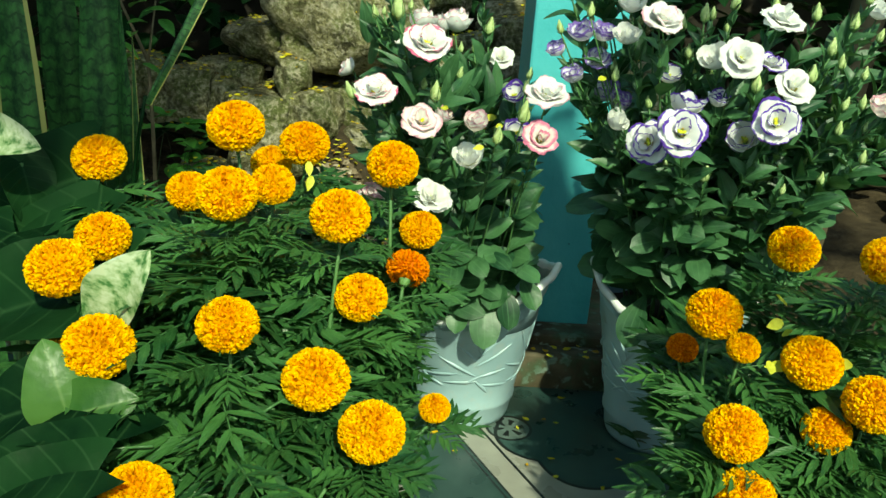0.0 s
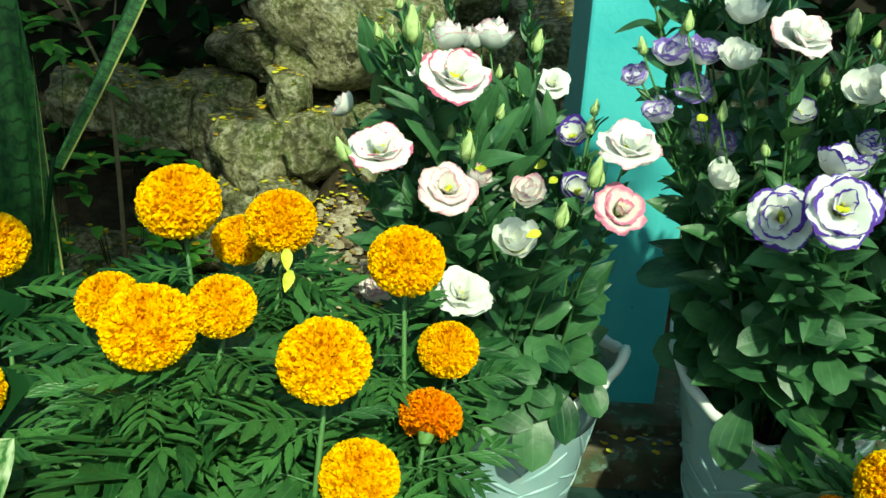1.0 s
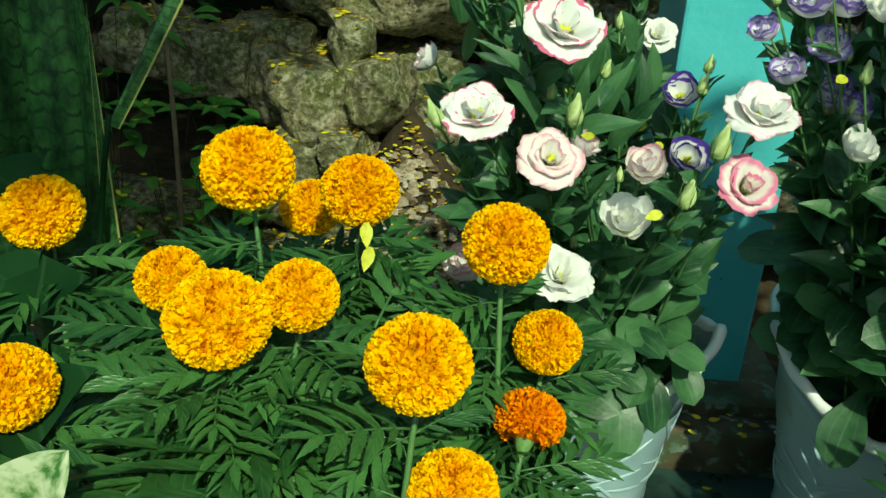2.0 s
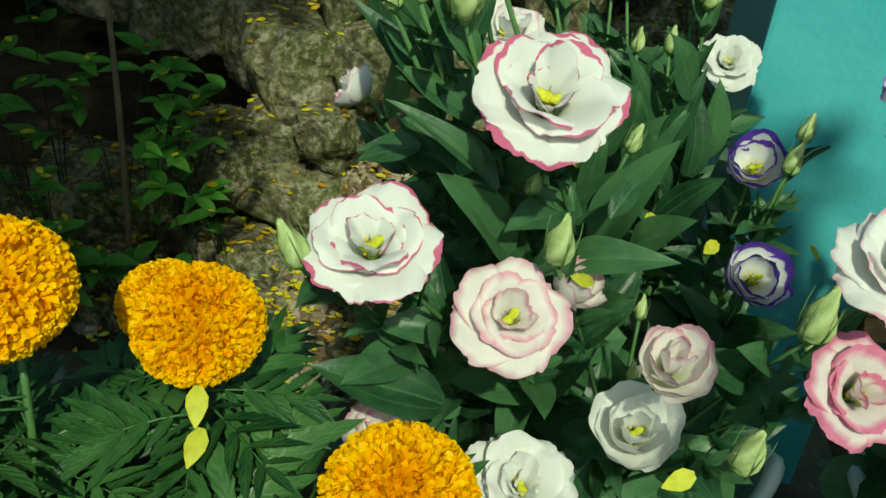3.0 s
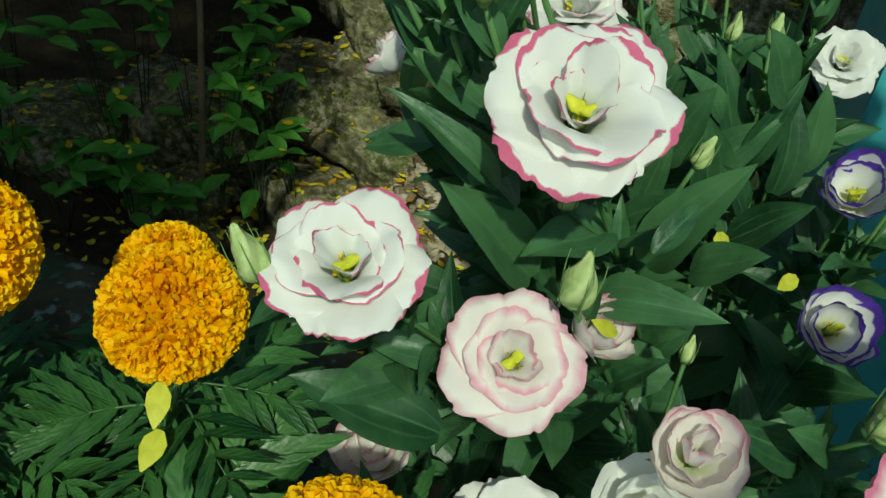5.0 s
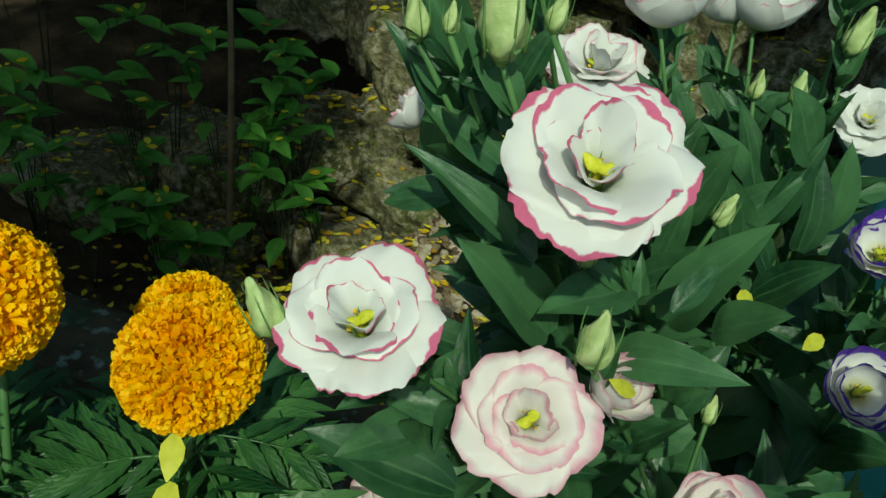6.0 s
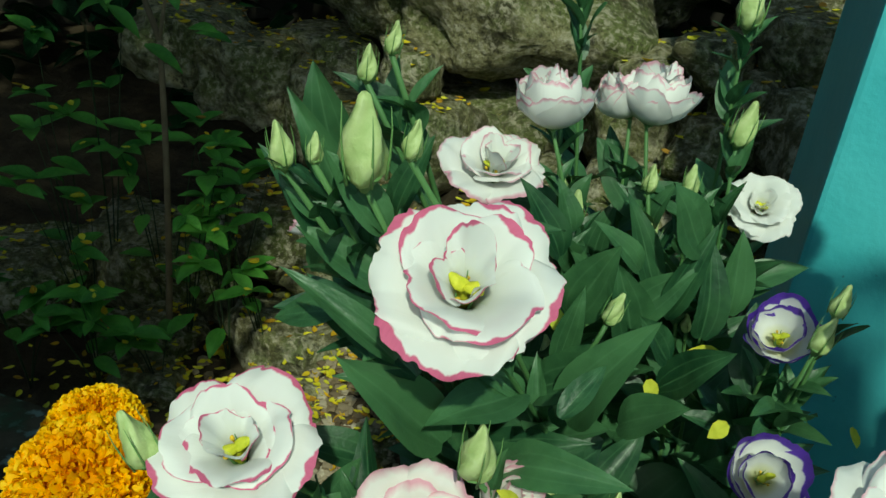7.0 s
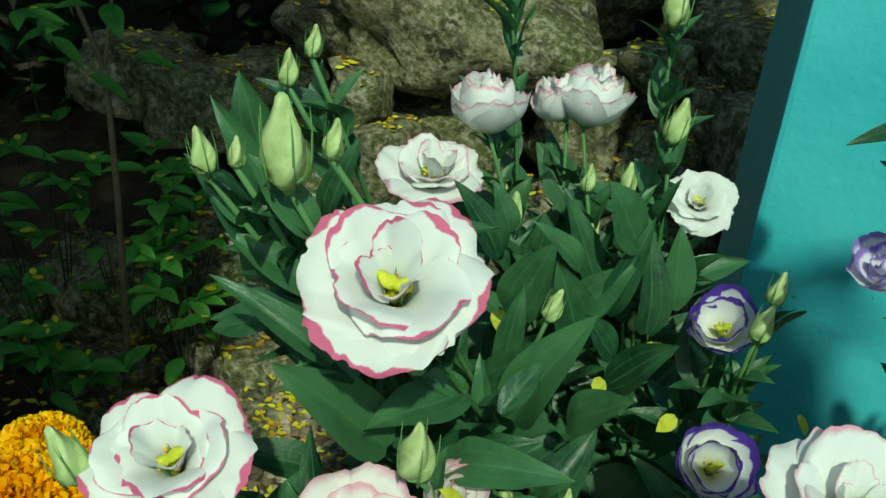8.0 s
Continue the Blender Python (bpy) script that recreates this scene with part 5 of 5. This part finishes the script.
UP = (0.0, -0.30, 0.95)
MARIGOLDS = [
    ((-0.22, 1.14, 0), [((-0.286, 1.255, 0.675), UP, 0.088, 0), ((-0.190, 1.295, 0.646), UP, 0.079, 0), ((-0.259, 1.394, 0.584), UP, 0.070, 0)], 85, 0.62, 0.17, 21),
    ((-0.28, 1.03, 0), [((-0.254, 1.055, 0.632), UP, 0.081, 0), ((-0.202, 1.090, 0.638), UP, 0.062, 0), ((-0.340, 1.190, 0.590), UP, 0.066, 0)], 85, 0.59, 0.18, 22),
    ((-0.05, 1.08, 0), [((-0.049, 1.184, 0.652), (0.05, -0.4, 0.9), 0.076, 0), ((-0.004, 1.204, 0.550), UP, 0.065, 0), ((-0.018, 1.131, 0.516), (0.15, 0.62, 0.60), 0.064, 1)], 60, 0.53, 0.13, 23),
    ((-0.12, 0.96, 0), [((-0.107, 1.044, 0.616), UP, 0.080, 0), ((-0.076, 1.043, 0.505), UP, 0.073, 0)], 80, 0.55, 0.17, 24),
    ((-0.20, 0.84, 0), [((-0.216, 0.889, 0.527), UP, 0.074, 0), ((-0.115, 0.900, 0.458), UP, 0.084, 0), ((-0.043, 0.845, 0.425), UP, 0.080, 0), ((0.032, 1.036, 0.350), UP, 0.046, 0)], 90, 0.45, 0.19, 25),
    ((-0.34, 0.84, 0), [((-0.366, 0.890, 0.488), UP, 0.086, 0), ((-0.425, 0.940, 0.448), UP, 0.068, 0), ((-0.293, 0.782, 0.365), UP, 0.082, 0)], 60, 0.43, 0.16, 26),
    ((-0.42, 1.10, 0), [((-0.498, 1.276, 0.606), UP, 0.083, 0), ((-0.410, 1.040, 0.568), UP, 0.072, 0), ((-0.432, 0.955, 0.556), UP, 0.081, 0)], 70, 0.53, 0.17, 27),
    ((0.42, 1.04, 0), [((0.404, 1.071, 0.503), UP, 0.079, 0), ((0.395, 1.150, 0.412), UP, 0.049, 1), ((0.436, 1.030, 0.474), UP, 0.046, 0), ((0.403, 0.920, 0.408), UP, 0.080, 0)], 100, 0.46, 0.16, 28),
    ((0.54, 1.06, 0), [((0.569, 1.242, 0.547), UP, 0.081, 0), ((0.517, 1.000, 0.473), UP, 0.080, 0), ((0.640, 1.10, 0.585), UP, 0.076, 0)], 100, 0.48, 0.17, 29),
    ((0.56, 0.88, 0), [((0.533, 0.955, 0.400), UP, 0.066, 0), ((0.575, 0.936, 0.452), UP, 0.080, 0), ((0.426, 0.906, 0.328), UP, 0.078, 0)], 85, 0.40, 0.16, 30),
]
OPEN = [Vector((0, -0.92, 0.39)).normalized(), Vector((0, -0.70, 0.71)).normalized()]
ALL_HEADS = [Vector(h[0]) for m_ in MARIGOLDS for h in m_[1]] + [Vector((-0.350, 0.92, 0.55)), Vector((-0.36, 0.835, 0.45))]
for root, heads, leaves, top, spread, seed in MARIGOLDS:
    build_marigold(root, heads, leaves, seed, top, spread)

# ---- snake plant and broad-leaved plants at the side ----
def blade_mesh(seed, width, length, bow, mat):
    def f(u, v):
        w = width / 2 * (0.62 + 0.38 * math.sin(math.pi * min(1, v * 1.2))) * (1 - max(0, (v - 0.62) / 0.38) ** 1.8)
        return (u * w * math.cos(0.5 * v), bow * v * v + 0.28 * w * u * u + 0.15 * w * u * math.sin(3 * v + seed), v * length)
    return sheet("blade", 9, 22, f, mat)


snake = thing("snake_plant", (-0.60, 1.45, 0.0), "snake plant with tall mottled blades edged in yellow", "potted plant")
for i, (x, y, turn, lean_x, lean_y, width, length, bow) in enumerate([
        (-0.540, 1.42, 8, 0, 0, 0.086, 1.14, 0.0), (-0.500, 1.40, -20, 0, 0, 0.055, 0.86, 0.0), (-0.462, 1.34, 5, 0, 0.5, 0.026, 0.80, 0.01),
        (-0.635, 1.35, 10, -1, 0, 0.080, 1.15, 0.0), (-0.72, 1.45, -15, -3, 2, 0.080, 1.15, -0.02),
        (-0.62, 1.52, 0, -1, 3, 0.080, 1.2, 0.0), (-0.80, 1.50, 25, -6, -3, 0.070, 1.10, 0.03)]):
    part("blade", blade_mesh(i, width, length, bow, SNAKE_EDGED if i in (2, 3) else SNAKE), snake, pose(x, y, 0.0, lean_y, lean_x, turn))


# one blade leans across on a narrow dark foot, here seen nearly from its edge
lean_ = Vector((0.42, 0.25, 0.87)).normalized()
flat_ = Vector((0.75, -0.65, 0.0))
flat_ = (flat_ - lean_ * flat_.dot(lean_)).normalized()
part("blade", sheet("blade", 9, 20, lambda u, v: (u * 0.022 * (0.10 + 0.90 * v ** 0.9), 0.012 * u * u - 0.03 * v * v, 0.46 * v), SNAKE_FINE), snake,
     Matrix.Translation((-0.436, 1.305, 0.69)) @ Matrix((flat_, lean_.cross(flat_), lean_)).transposed().to_4x4())
part("blade", tube("blade", bend((-0.50, 1.36, 0.0), (-0.50, 1.33, 0.45), (-0.434, 1.306, 0.70), 9), [0.006 - 0.0004 * i for i in range(9)], LEAF_DARK, 8), snake)


def broad_mesh(seed, mat, heart=0.25, wide=0.36, blunt=0.62):
    rnd = random.Random(seed)
    droop, fold = rnd.uniform(0.25, 0.55), rnd.uniform(0.2, 0.5)

    def f(u, v):
        w = wide * math.sin(math.pi * (0.10 + 0.90 * v) ** blunt) ** 0.75 * (1 + 0.03 * math.sin(11 * v + 2 * u)) + 0.004
        back = heart * (1 - v) ** 3 * abs(u)
        return (u * w, v - back - 0.1 * droop * v * v, fold * abs(u) ** 1.4 * w - droop * v * v + 0.03 * math.sin(9 * v + 3 * u) * u * u)
    return sheet("leaf", 13, 20, f, mat)


def build_broad(root, leaves, label, seed):
    rnd = random.Random(seed)
    plant = thing("broad_leaved_plant", root, label, "foliage plant", "broad-leaved plants")
    for (p, along, up, L, kind) in leaves:
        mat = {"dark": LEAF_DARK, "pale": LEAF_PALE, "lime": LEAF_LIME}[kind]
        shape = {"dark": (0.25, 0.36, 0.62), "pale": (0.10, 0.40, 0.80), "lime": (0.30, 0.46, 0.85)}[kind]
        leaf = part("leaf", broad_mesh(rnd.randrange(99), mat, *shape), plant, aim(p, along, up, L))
        part("leaf_stalk", tube("leaf_stalk", bend(root, (p[0], p[1], p[2] * 0.6), p, 9), [0.003] * 9, STEM, 6), plant)
    return plant


build_broad((-0.46, 0.92, 0.0), [
    ((-0.372, 0.925, 0.506), (0.42, -0.02, 0.90), (-0.25, -0.90, 0.35), 0.098, "pale"), ((-0.385, 0.838, 0.424), (0.90, -0.05, 0.42), (0.0, -0.80, 0.60), 0.080, "lime"),
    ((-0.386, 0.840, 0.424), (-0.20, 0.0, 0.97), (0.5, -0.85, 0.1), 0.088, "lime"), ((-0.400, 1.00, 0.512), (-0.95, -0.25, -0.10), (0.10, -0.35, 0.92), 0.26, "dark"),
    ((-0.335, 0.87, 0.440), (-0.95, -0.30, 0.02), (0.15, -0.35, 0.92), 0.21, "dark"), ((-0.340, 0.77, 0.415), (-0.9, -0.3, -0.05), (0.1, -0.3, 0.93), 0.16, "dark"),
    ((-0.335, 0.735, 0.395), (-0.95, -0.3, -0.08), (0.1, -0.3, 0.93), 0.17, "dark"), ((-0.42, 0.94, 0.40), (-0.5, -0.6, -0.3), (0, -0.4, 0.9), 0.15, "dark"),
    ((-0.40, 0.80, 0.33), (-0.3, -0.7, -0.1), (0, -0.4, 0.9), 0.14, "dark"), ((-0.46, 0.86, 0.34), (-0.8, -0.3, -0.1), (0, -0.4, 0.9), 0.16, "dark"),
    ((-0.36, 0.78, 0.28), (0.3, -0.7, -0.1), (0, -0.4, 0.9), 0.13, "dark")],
    "arrow-leaved plant with dark, lime and cream leaves", 5)
build_broad((-0.66, 1.20, 0.0), [
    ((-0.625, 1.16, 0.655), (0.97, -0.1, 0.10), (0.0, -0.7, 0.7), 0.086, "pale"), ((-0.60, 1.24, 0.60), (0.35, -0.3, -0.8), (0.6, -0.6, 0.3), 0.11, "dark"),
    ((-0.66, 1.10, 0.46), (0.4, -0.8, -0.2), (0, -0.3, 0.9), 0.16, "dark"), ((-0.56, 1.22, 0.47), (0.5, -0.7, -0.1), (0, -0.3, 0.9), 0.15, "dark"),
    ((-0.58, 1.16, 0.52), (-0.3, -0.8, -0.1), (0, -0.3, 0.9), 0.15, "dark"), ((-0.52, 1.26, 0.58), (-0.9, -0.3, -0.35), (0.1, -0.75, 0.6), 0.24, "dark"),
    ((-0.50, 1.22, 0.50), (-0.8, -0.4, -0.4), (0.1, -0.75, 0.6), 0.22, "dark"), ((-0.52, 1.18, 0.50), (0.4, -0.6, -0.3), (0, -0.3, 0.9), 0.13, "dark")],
    "leafy plant with a cream-splashed pointed leaf", 6)

# ---- weeds in the bed ----
def small_leaf_mesh():
    def f(u, v):
        w = 0.24 * math.sin(math.pi * (0.04 + 0.94 * v) ** 0.85)
        return (u * w, v, 0.3 * abs(u) * w - 0.25 * v * v)
    return sheet("leaf", 5, 8, f, LEAF_WEED)


SMALL_LEAF = small_leaf_mesh()
CAUGHT = []


def build_weed(root, height, seed, lean=(0, 0), n=22):
    rnd = random.Random(seed)
    root = Vector(root)
    plant = thing("weed", root, "small leafy weed growing between the stones", "weed", "weeds")
    for s in range(4):
        tip = root + Vector((lean[0] + rnd.uniform(-0.09, 0.09), lean[1] + rnd.uniform(-0.08, 0.04), height * rnd.uniform(0.6, 1.0)))
        pts = bend(root, root.lerp(tip, 0.5) + Vector((0, 0, 0.05)), tip, 10)
        part("stem", tube("stem", pts, [0.0017 - 0.0012 * i / 9 for i in range(10)], WEEDY, 6), plant)
        for i in range(n // 3):
            t = rnd.uniform(3, 10) if i > 3 else 9
            p = Vector(pts[min(int(t), 9)])
            w = rnd.uniform(0, 6.28)
            part("leaf", SMALL_LEAF, plant, aim(p, (math.cos(w), math.sin(w), rnd.uniform(-0.1, 0.6)), (0, -0.2, 1), rnd.uniform(0.034, 0.068)))
            if rnd.random() < 0.22:
                CAUGHT.append((p + Vector((math.cos(w) * 0.02, math.sin(w) * 0.02, 0.012)), rnd.uniform(0.012, 0.022)))
    return plant


for i, (x, y, z, h) in enumerate([(-0.66, 2.16, 0.07, 0.40), (-0.57, 2.14, 0.06, 0.36), (-0.80, 2.10, 0.06, 0.34), (-0.90, 2.2, 0.07, 0.5), (-0.72, 2.0, 0.05, 0.20),
                                  (-0.52, 2.18, 0.07, 0.30), (-1.02, 2.05, 0.06, 0.4), (-0.64, 2.04, 0.05, 0.18), (-0.86, 2.24, 0.08, 0.66), (-1.1, 2.2, 0.08, 0.7),
                                  (-0.62, 2.24, 0.08, 0.44), (-0.74, 2.22, 0.08, 0.42), (-0.95, 2.0, 0.05, 0.3), (-0.84, 1.98, 0.05, 0.22)]):
    build_weed((x, y, z), h, 40 + i, n=16)
# a taller shrub with a forked woody stem
shrub = thing("shrub", (-0.70, 2.16, 0.07), "thin forked shrub with a few bright leaves", "shrub")
fork = (-0.697, 2.15, 0.615)
for tip, r in (((-0.77, 2.15, 0.78), 0.0048), ((-0.67, 2.16, 0.80), 0.0032)):
    part("branch", tube("branch", bend(fork, ((fork[0] + tip[0]) / 2, 2.15, 0.70), tip, 8), [r * (1 - 0.06 * i) for i in range(8)], BARK, 8), shrub)
part("trunk", tube("trunk", bend((-0.70, 2.16, 0.05), (-0.69, 2.16, 0.35), fork, 10), [0.0062 - 0.0002 * i for i in range(10)], BARK, 8), shrub)
rnd = random.Random(3)
for _ in range(26):
    p = (rnd.uniform(-0.86, -0.58), rnd.uniform(2.08, 2.2), rnd.uniform(0.60, 0.82))
    part("leaf", SMALL_LEAF, shrub, aim(p, (rnd.uniform(-1, 1), rnd.uniform(-0.8, 0.3), rnd.uniform(-0.4, 0.5)), (0, -0.3, 1), rnd.uniform(0.04, 0.07)))

# ---- floor tiles ----
TILE_S = 0.60
tile_me = box("tile", (TILE_S - 0.004, TILE_S - 0.004, 0.012), TILE, 0.0015, 1)
for iy in range(5):
    for ix in range(5):
        part("tile", tile_me, grout, pose(-0.90 + ix * TILE_S, 1.48 - iy * TILE_S, -0.004, 0, 0, 0))

# ---- trees with unseen crowns, added to shade bed, pot and post ----
def crown_mesh(seed, count, spot):
    rnd = random.Random(seed)
    verts, faces, uvs = [], [], []
    for _ in range(count):
        p = spot(rnd)
        w = rnd.uniform(0, 6.28)
        m = aim(p, (math.cos(w), math.sin(w), rnd.uniform(-0.7, 0.2)), (rnd.uniform(-0.5, 0.5), rnd.uniform(-0.5, 0.5), 1), rnd.uniform(0.09, 0.14))
        s0 = len(verts)
        for j in range(4):
            v = j / 3
            wd = 0.30 * math.sin(math.pi * (0.05 + 0.92 * v) ** 0.8)
            for u in (-1, 0, 1):
                verts.append(tuple(m @ Vector((u * wd, v, 0.3 * abs(u) * wd - 0.2 * v * v))))
                uvs.append((0.5 + u / 2, v))
        faces += grid_faces(3, 4, s0)
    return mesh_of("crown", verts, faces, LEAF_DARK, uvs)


# a leaf place up the sun's line, so its shadow falls inside the range
def shade_spot(x0, x1, y0, y1, low=1.8, high=2.6):
    def pick(rnd):
        h = rnd.uniform(low, high)
        return Vector((rnd.uniform(x0, x1), rnd.uniform(y0, y1), 0.6)) + SUN_DIR * (h / SUN_DIR.z)
    return pick


def build_tree(root, limbs, crowns, radius, label, seed):
    tree = thing("tree", root, label, "tree", "garden trees")
    root = Vector(root)
    top = root + Vector((0.05, 0.05, 2.6))
    part("trunk", tube("trunk", bend(root, root + Vector((0.08, -0.05, 1.3)), top, 12), [radius * (1.15 - 0.5 * i / 11) for i in range(12)], WOODY, 12), tree)
    for tip in limbs:
        a = root.lerp(top, 0.75)
        part("limb", tube("limb", bend(a, a.lerp(Vector(tip), 0.5) + Vector((0, 0, 0.35)), tip, 9), [radius * (0.5 - 0.4 * i / 8) for i in range(9)], WOODY, 8), tree)
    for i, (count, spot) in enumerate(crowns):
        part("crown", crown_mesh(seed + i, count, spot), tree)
    return tree


# tree out of view, added so its crowns darken the bed and left side
build_tree((-2.2, -0.6, -0.03), [(-1.2, -0.3, 2.9), (-0.7, 0.2, 2.9), (-1.6, 0.4, 2.7)],
           [(640, shade_spot(-1.6, -0.50, 1.90, 3.0)), (520, lambda rnd: Vector((rnd.uniform(-1.8, -0.5), rnd.uniform(1.6, 2.9), rnd.uniform(1.2, 1.7)))), (430, shade_spot(-1.3, -0.47, 1.34, 2.05))], 0.09, "unseen leafy tree added to shade the garden", 60)
# slim trunk in view; crown leaves overhead are added to shade stones, pot, post
build_tree((1.06, 2.32, 0.05), [(0.6, 1.0, 3.0), (1.2, 0.6, 2.9)],
           [(700, shade_spot(0.45, 1.5, 2.1, 3.0)), (18, shade_spot(0.42, 0.76, 1.04, 1.15, 1.4, 2.0)), (16, shade_spot(0.27, 0.34, 1.72, 1.86, 1.3, 1.6))], 0.045, "slim brown-barked tree among the stones, its unseen crown added for shade", 70)


# leafy backdrop added before the wall; near-black leaves carry the deep shade
hedge = thing("hedge", (-1.2, 3.15, 0.1), "leafy hedge added before the wall, deep shade put into its leaf colour", "hedge", kind="stuff",
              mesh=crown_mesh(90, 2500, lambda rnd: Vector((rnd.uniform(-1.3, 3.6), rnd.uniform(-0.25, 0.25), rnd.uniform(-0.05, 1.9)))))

# ---- litter ----
def petal_bits(poses_, name, mat=None):
    """Small curled yellow petals in one mesh."""
    rnd = random.Random(8)
    verts, faces, uvs = [], [], []
    for p, L in poses_:
        w = rnd.uniform(0, 6.28)
        m = aim(p, (math.cos(w), math.sin(w), rnd.uniform(-0.15, 0.25)), (rnd.uniform(-0.4, 0.4), rnd.uniform(-0.4, 0.2), 1), L)
        s0, curl = len(verts), rnd.uniform(0.2, 0.8)
        for j in range(5):
            v = j / 4
            wd = 0.27 * math.sin(math.pi * (0.05 + 0.92 * v) ** 0.75)
            for i in range(3):
                u = i - 1
                verts.append(tuple(m @ Vector((u * wd, v - 0.5, curl * (abs(u) * wd + (v - 0.5) ** 2)))))
                uvs.append((0.5 + u / 2, v))
        faces += grid_faces(3, 5, s0)
    return mesh_of(name, verts, faces, mat or DRY, uvs)


rnd = random.Random(77)
spots = [(tuple(p), L) for p, L in CAUGHT]
for _ in range(620):
    x, y = rnd.gauss(-0.28, 0.20), rnd.uniform(1.92, 2.34)
    spots.append(((x, y, bed_height(x, y) + 0.012), rnd.uniform(0.010, 0.020)))
for _ in range(240):
    x, y = rnd.gauss(-0.62, 0.22), rnd.uniform(1.95, 2.3)
    spots.append(((x, y, bed_height(x, y) + 0.012), rnd.uniform(0.012, 0.022)))
for p in TOPS:
    spots.append((tuple(p), rnd.uniform(0.010, 0.022)))
for _ in range(40):
    x, y = rnd.uniform(0.0, 0.6), rnd.uniform(1.15, 1.72)
    spots.append(((x, y, 0.004), rnd.uniform(0.012, 0.02)))
for _ in range(16):
    spots.append(((rnd.uniform(0.2, 0.42), rnd.uniform(1.74, 1.87), 0.088), rnd.uniform(0.012, 0.02)))
for pot_ in (POT1, POT2):
    for _ in range(14):
        w, r = rnd.uniform(0, 6.28), rnd.uniform(0.03, 0.11)
        spots.append(((pot_[0] + r * math.cos(w), pot_[1] + r * math.sin(w), 0.252 * TALL[pot_]), rnd.uniform(0.012, 0.02)))
tagged(new("fallen_petals", petal_bits(spots, "fallen_petals")), "yellow petals fallen on soil, stones and tiles", "petals", kind="stuff")

YELLOW = [((-0.178, 1.261, 0.615), 0.024), ((-0.175, 1.249, 0.596), 0.024), ((-0.239, 1.110, 0.622), 0.024), ((-0.125, 1.103, 0.580), 0.022),
          ((0.470, 1.030, 0.510), 0.030), ((0.500, 1.050, 0.490), 0.030), ((0.475, 1.010, 0.460), 0.030), ((0.455, 0.980, 0.470), 0.030), ((0.560, 1.010, 0.470), 0.030),
          ((0.500, 1.090, 0.520), 0.030), ((0.011, 1.454, 0.716), 0.020), ((0.118, 1.478, 0.655), 0.020), ((0.076, 1.491, 0.662), 0.018), ((0.107, 1.575, 0.650), 0.026),
          ((0.214, 1.552, 0.628), 0.020), ((0.07, 1.20, 0.68), 0.018), ((0.27, 1.40, 0.76), 0.022), ((0.02, 1.30, 0.715), 0.014)]
for i, (p, L) in enumerate(YELLOW):
    w = rnd.uniform(0, 6.28)
    me = petal_bits([((0, 0, 0), 1.0)], "yellow_leaf", LEMON)
    ob = thing("yellow_leaf", p, "small yellowed leaf caught among the foliage", "leaf", "caught yellow leaves", mesh=me)
    place(ob, None, aim(p, (math.cos(w), math.sin(w), -0.4) if i > 3 else (0.25 - 0.3 * (i % 2), -0.3, -0.9), (rnd.uniform(-0.4, 0.4), -0.7, 0.6), L))


def gravel_mesh(count):
    rnd = random.Random(5)
    verts, faces = [], []
    for _ in range(count):
        x, y = rnd.gauss(-0.27, 0.12), rnd.uniform(1.9, 2.3)
        r = rnd.uniform(0.004, 0.015)
        z = bed_height(x, y) + r * 0.35
        s0 = len(verts)
        ring = rnd.choice((5, 6, 7))
        q = [rnd.uniform(0.75, 1.2) for _ in range(ring * 2)]
        for lv, (rr, zz) in enumerate(((0.9, -0.3), (0.75, 0.45))):
            for i in range(ring):
                w = 2 * math.pi * i / ring + lv * 0.4
                verts.append((x + r * rr * q[lv * ring + i] * math.cos(w), y + r * rr * q[lv * ring + i] * math.sin(w), z + r * zz))
        verts.append((x, y, z + r * 0.62))
        for i in range(ring):
            t = (i + 1) % ring
            faces.append((s0 + i, s0 + t, s0 + ring + t, s0 + ring + i))
            faces.append((s0 + ring + i, s0 + ring + t, s0 + 2 * ring))
    return mesh_of("gravel", verts, faces, GRAVEL, smooth=False)


tagged(new("gravel", gravel_mesh(1500)), "pale loose gravel between the stones", "gravel", kind="stuff")
for p, turn in (((-0.40, 2.72, 0.83), 12), ((0.40, 2.70, 0.83), -8)):
    b = thing("brick", p, "loose pinkish brick lying on the stones", "brick", "loose bricks", mesh=box("brick", (0.20, 0.10, 0.065), BRICK, 0.006, 2, 0.006))
    place(b, None, pose(*p, 0, 0, turn))
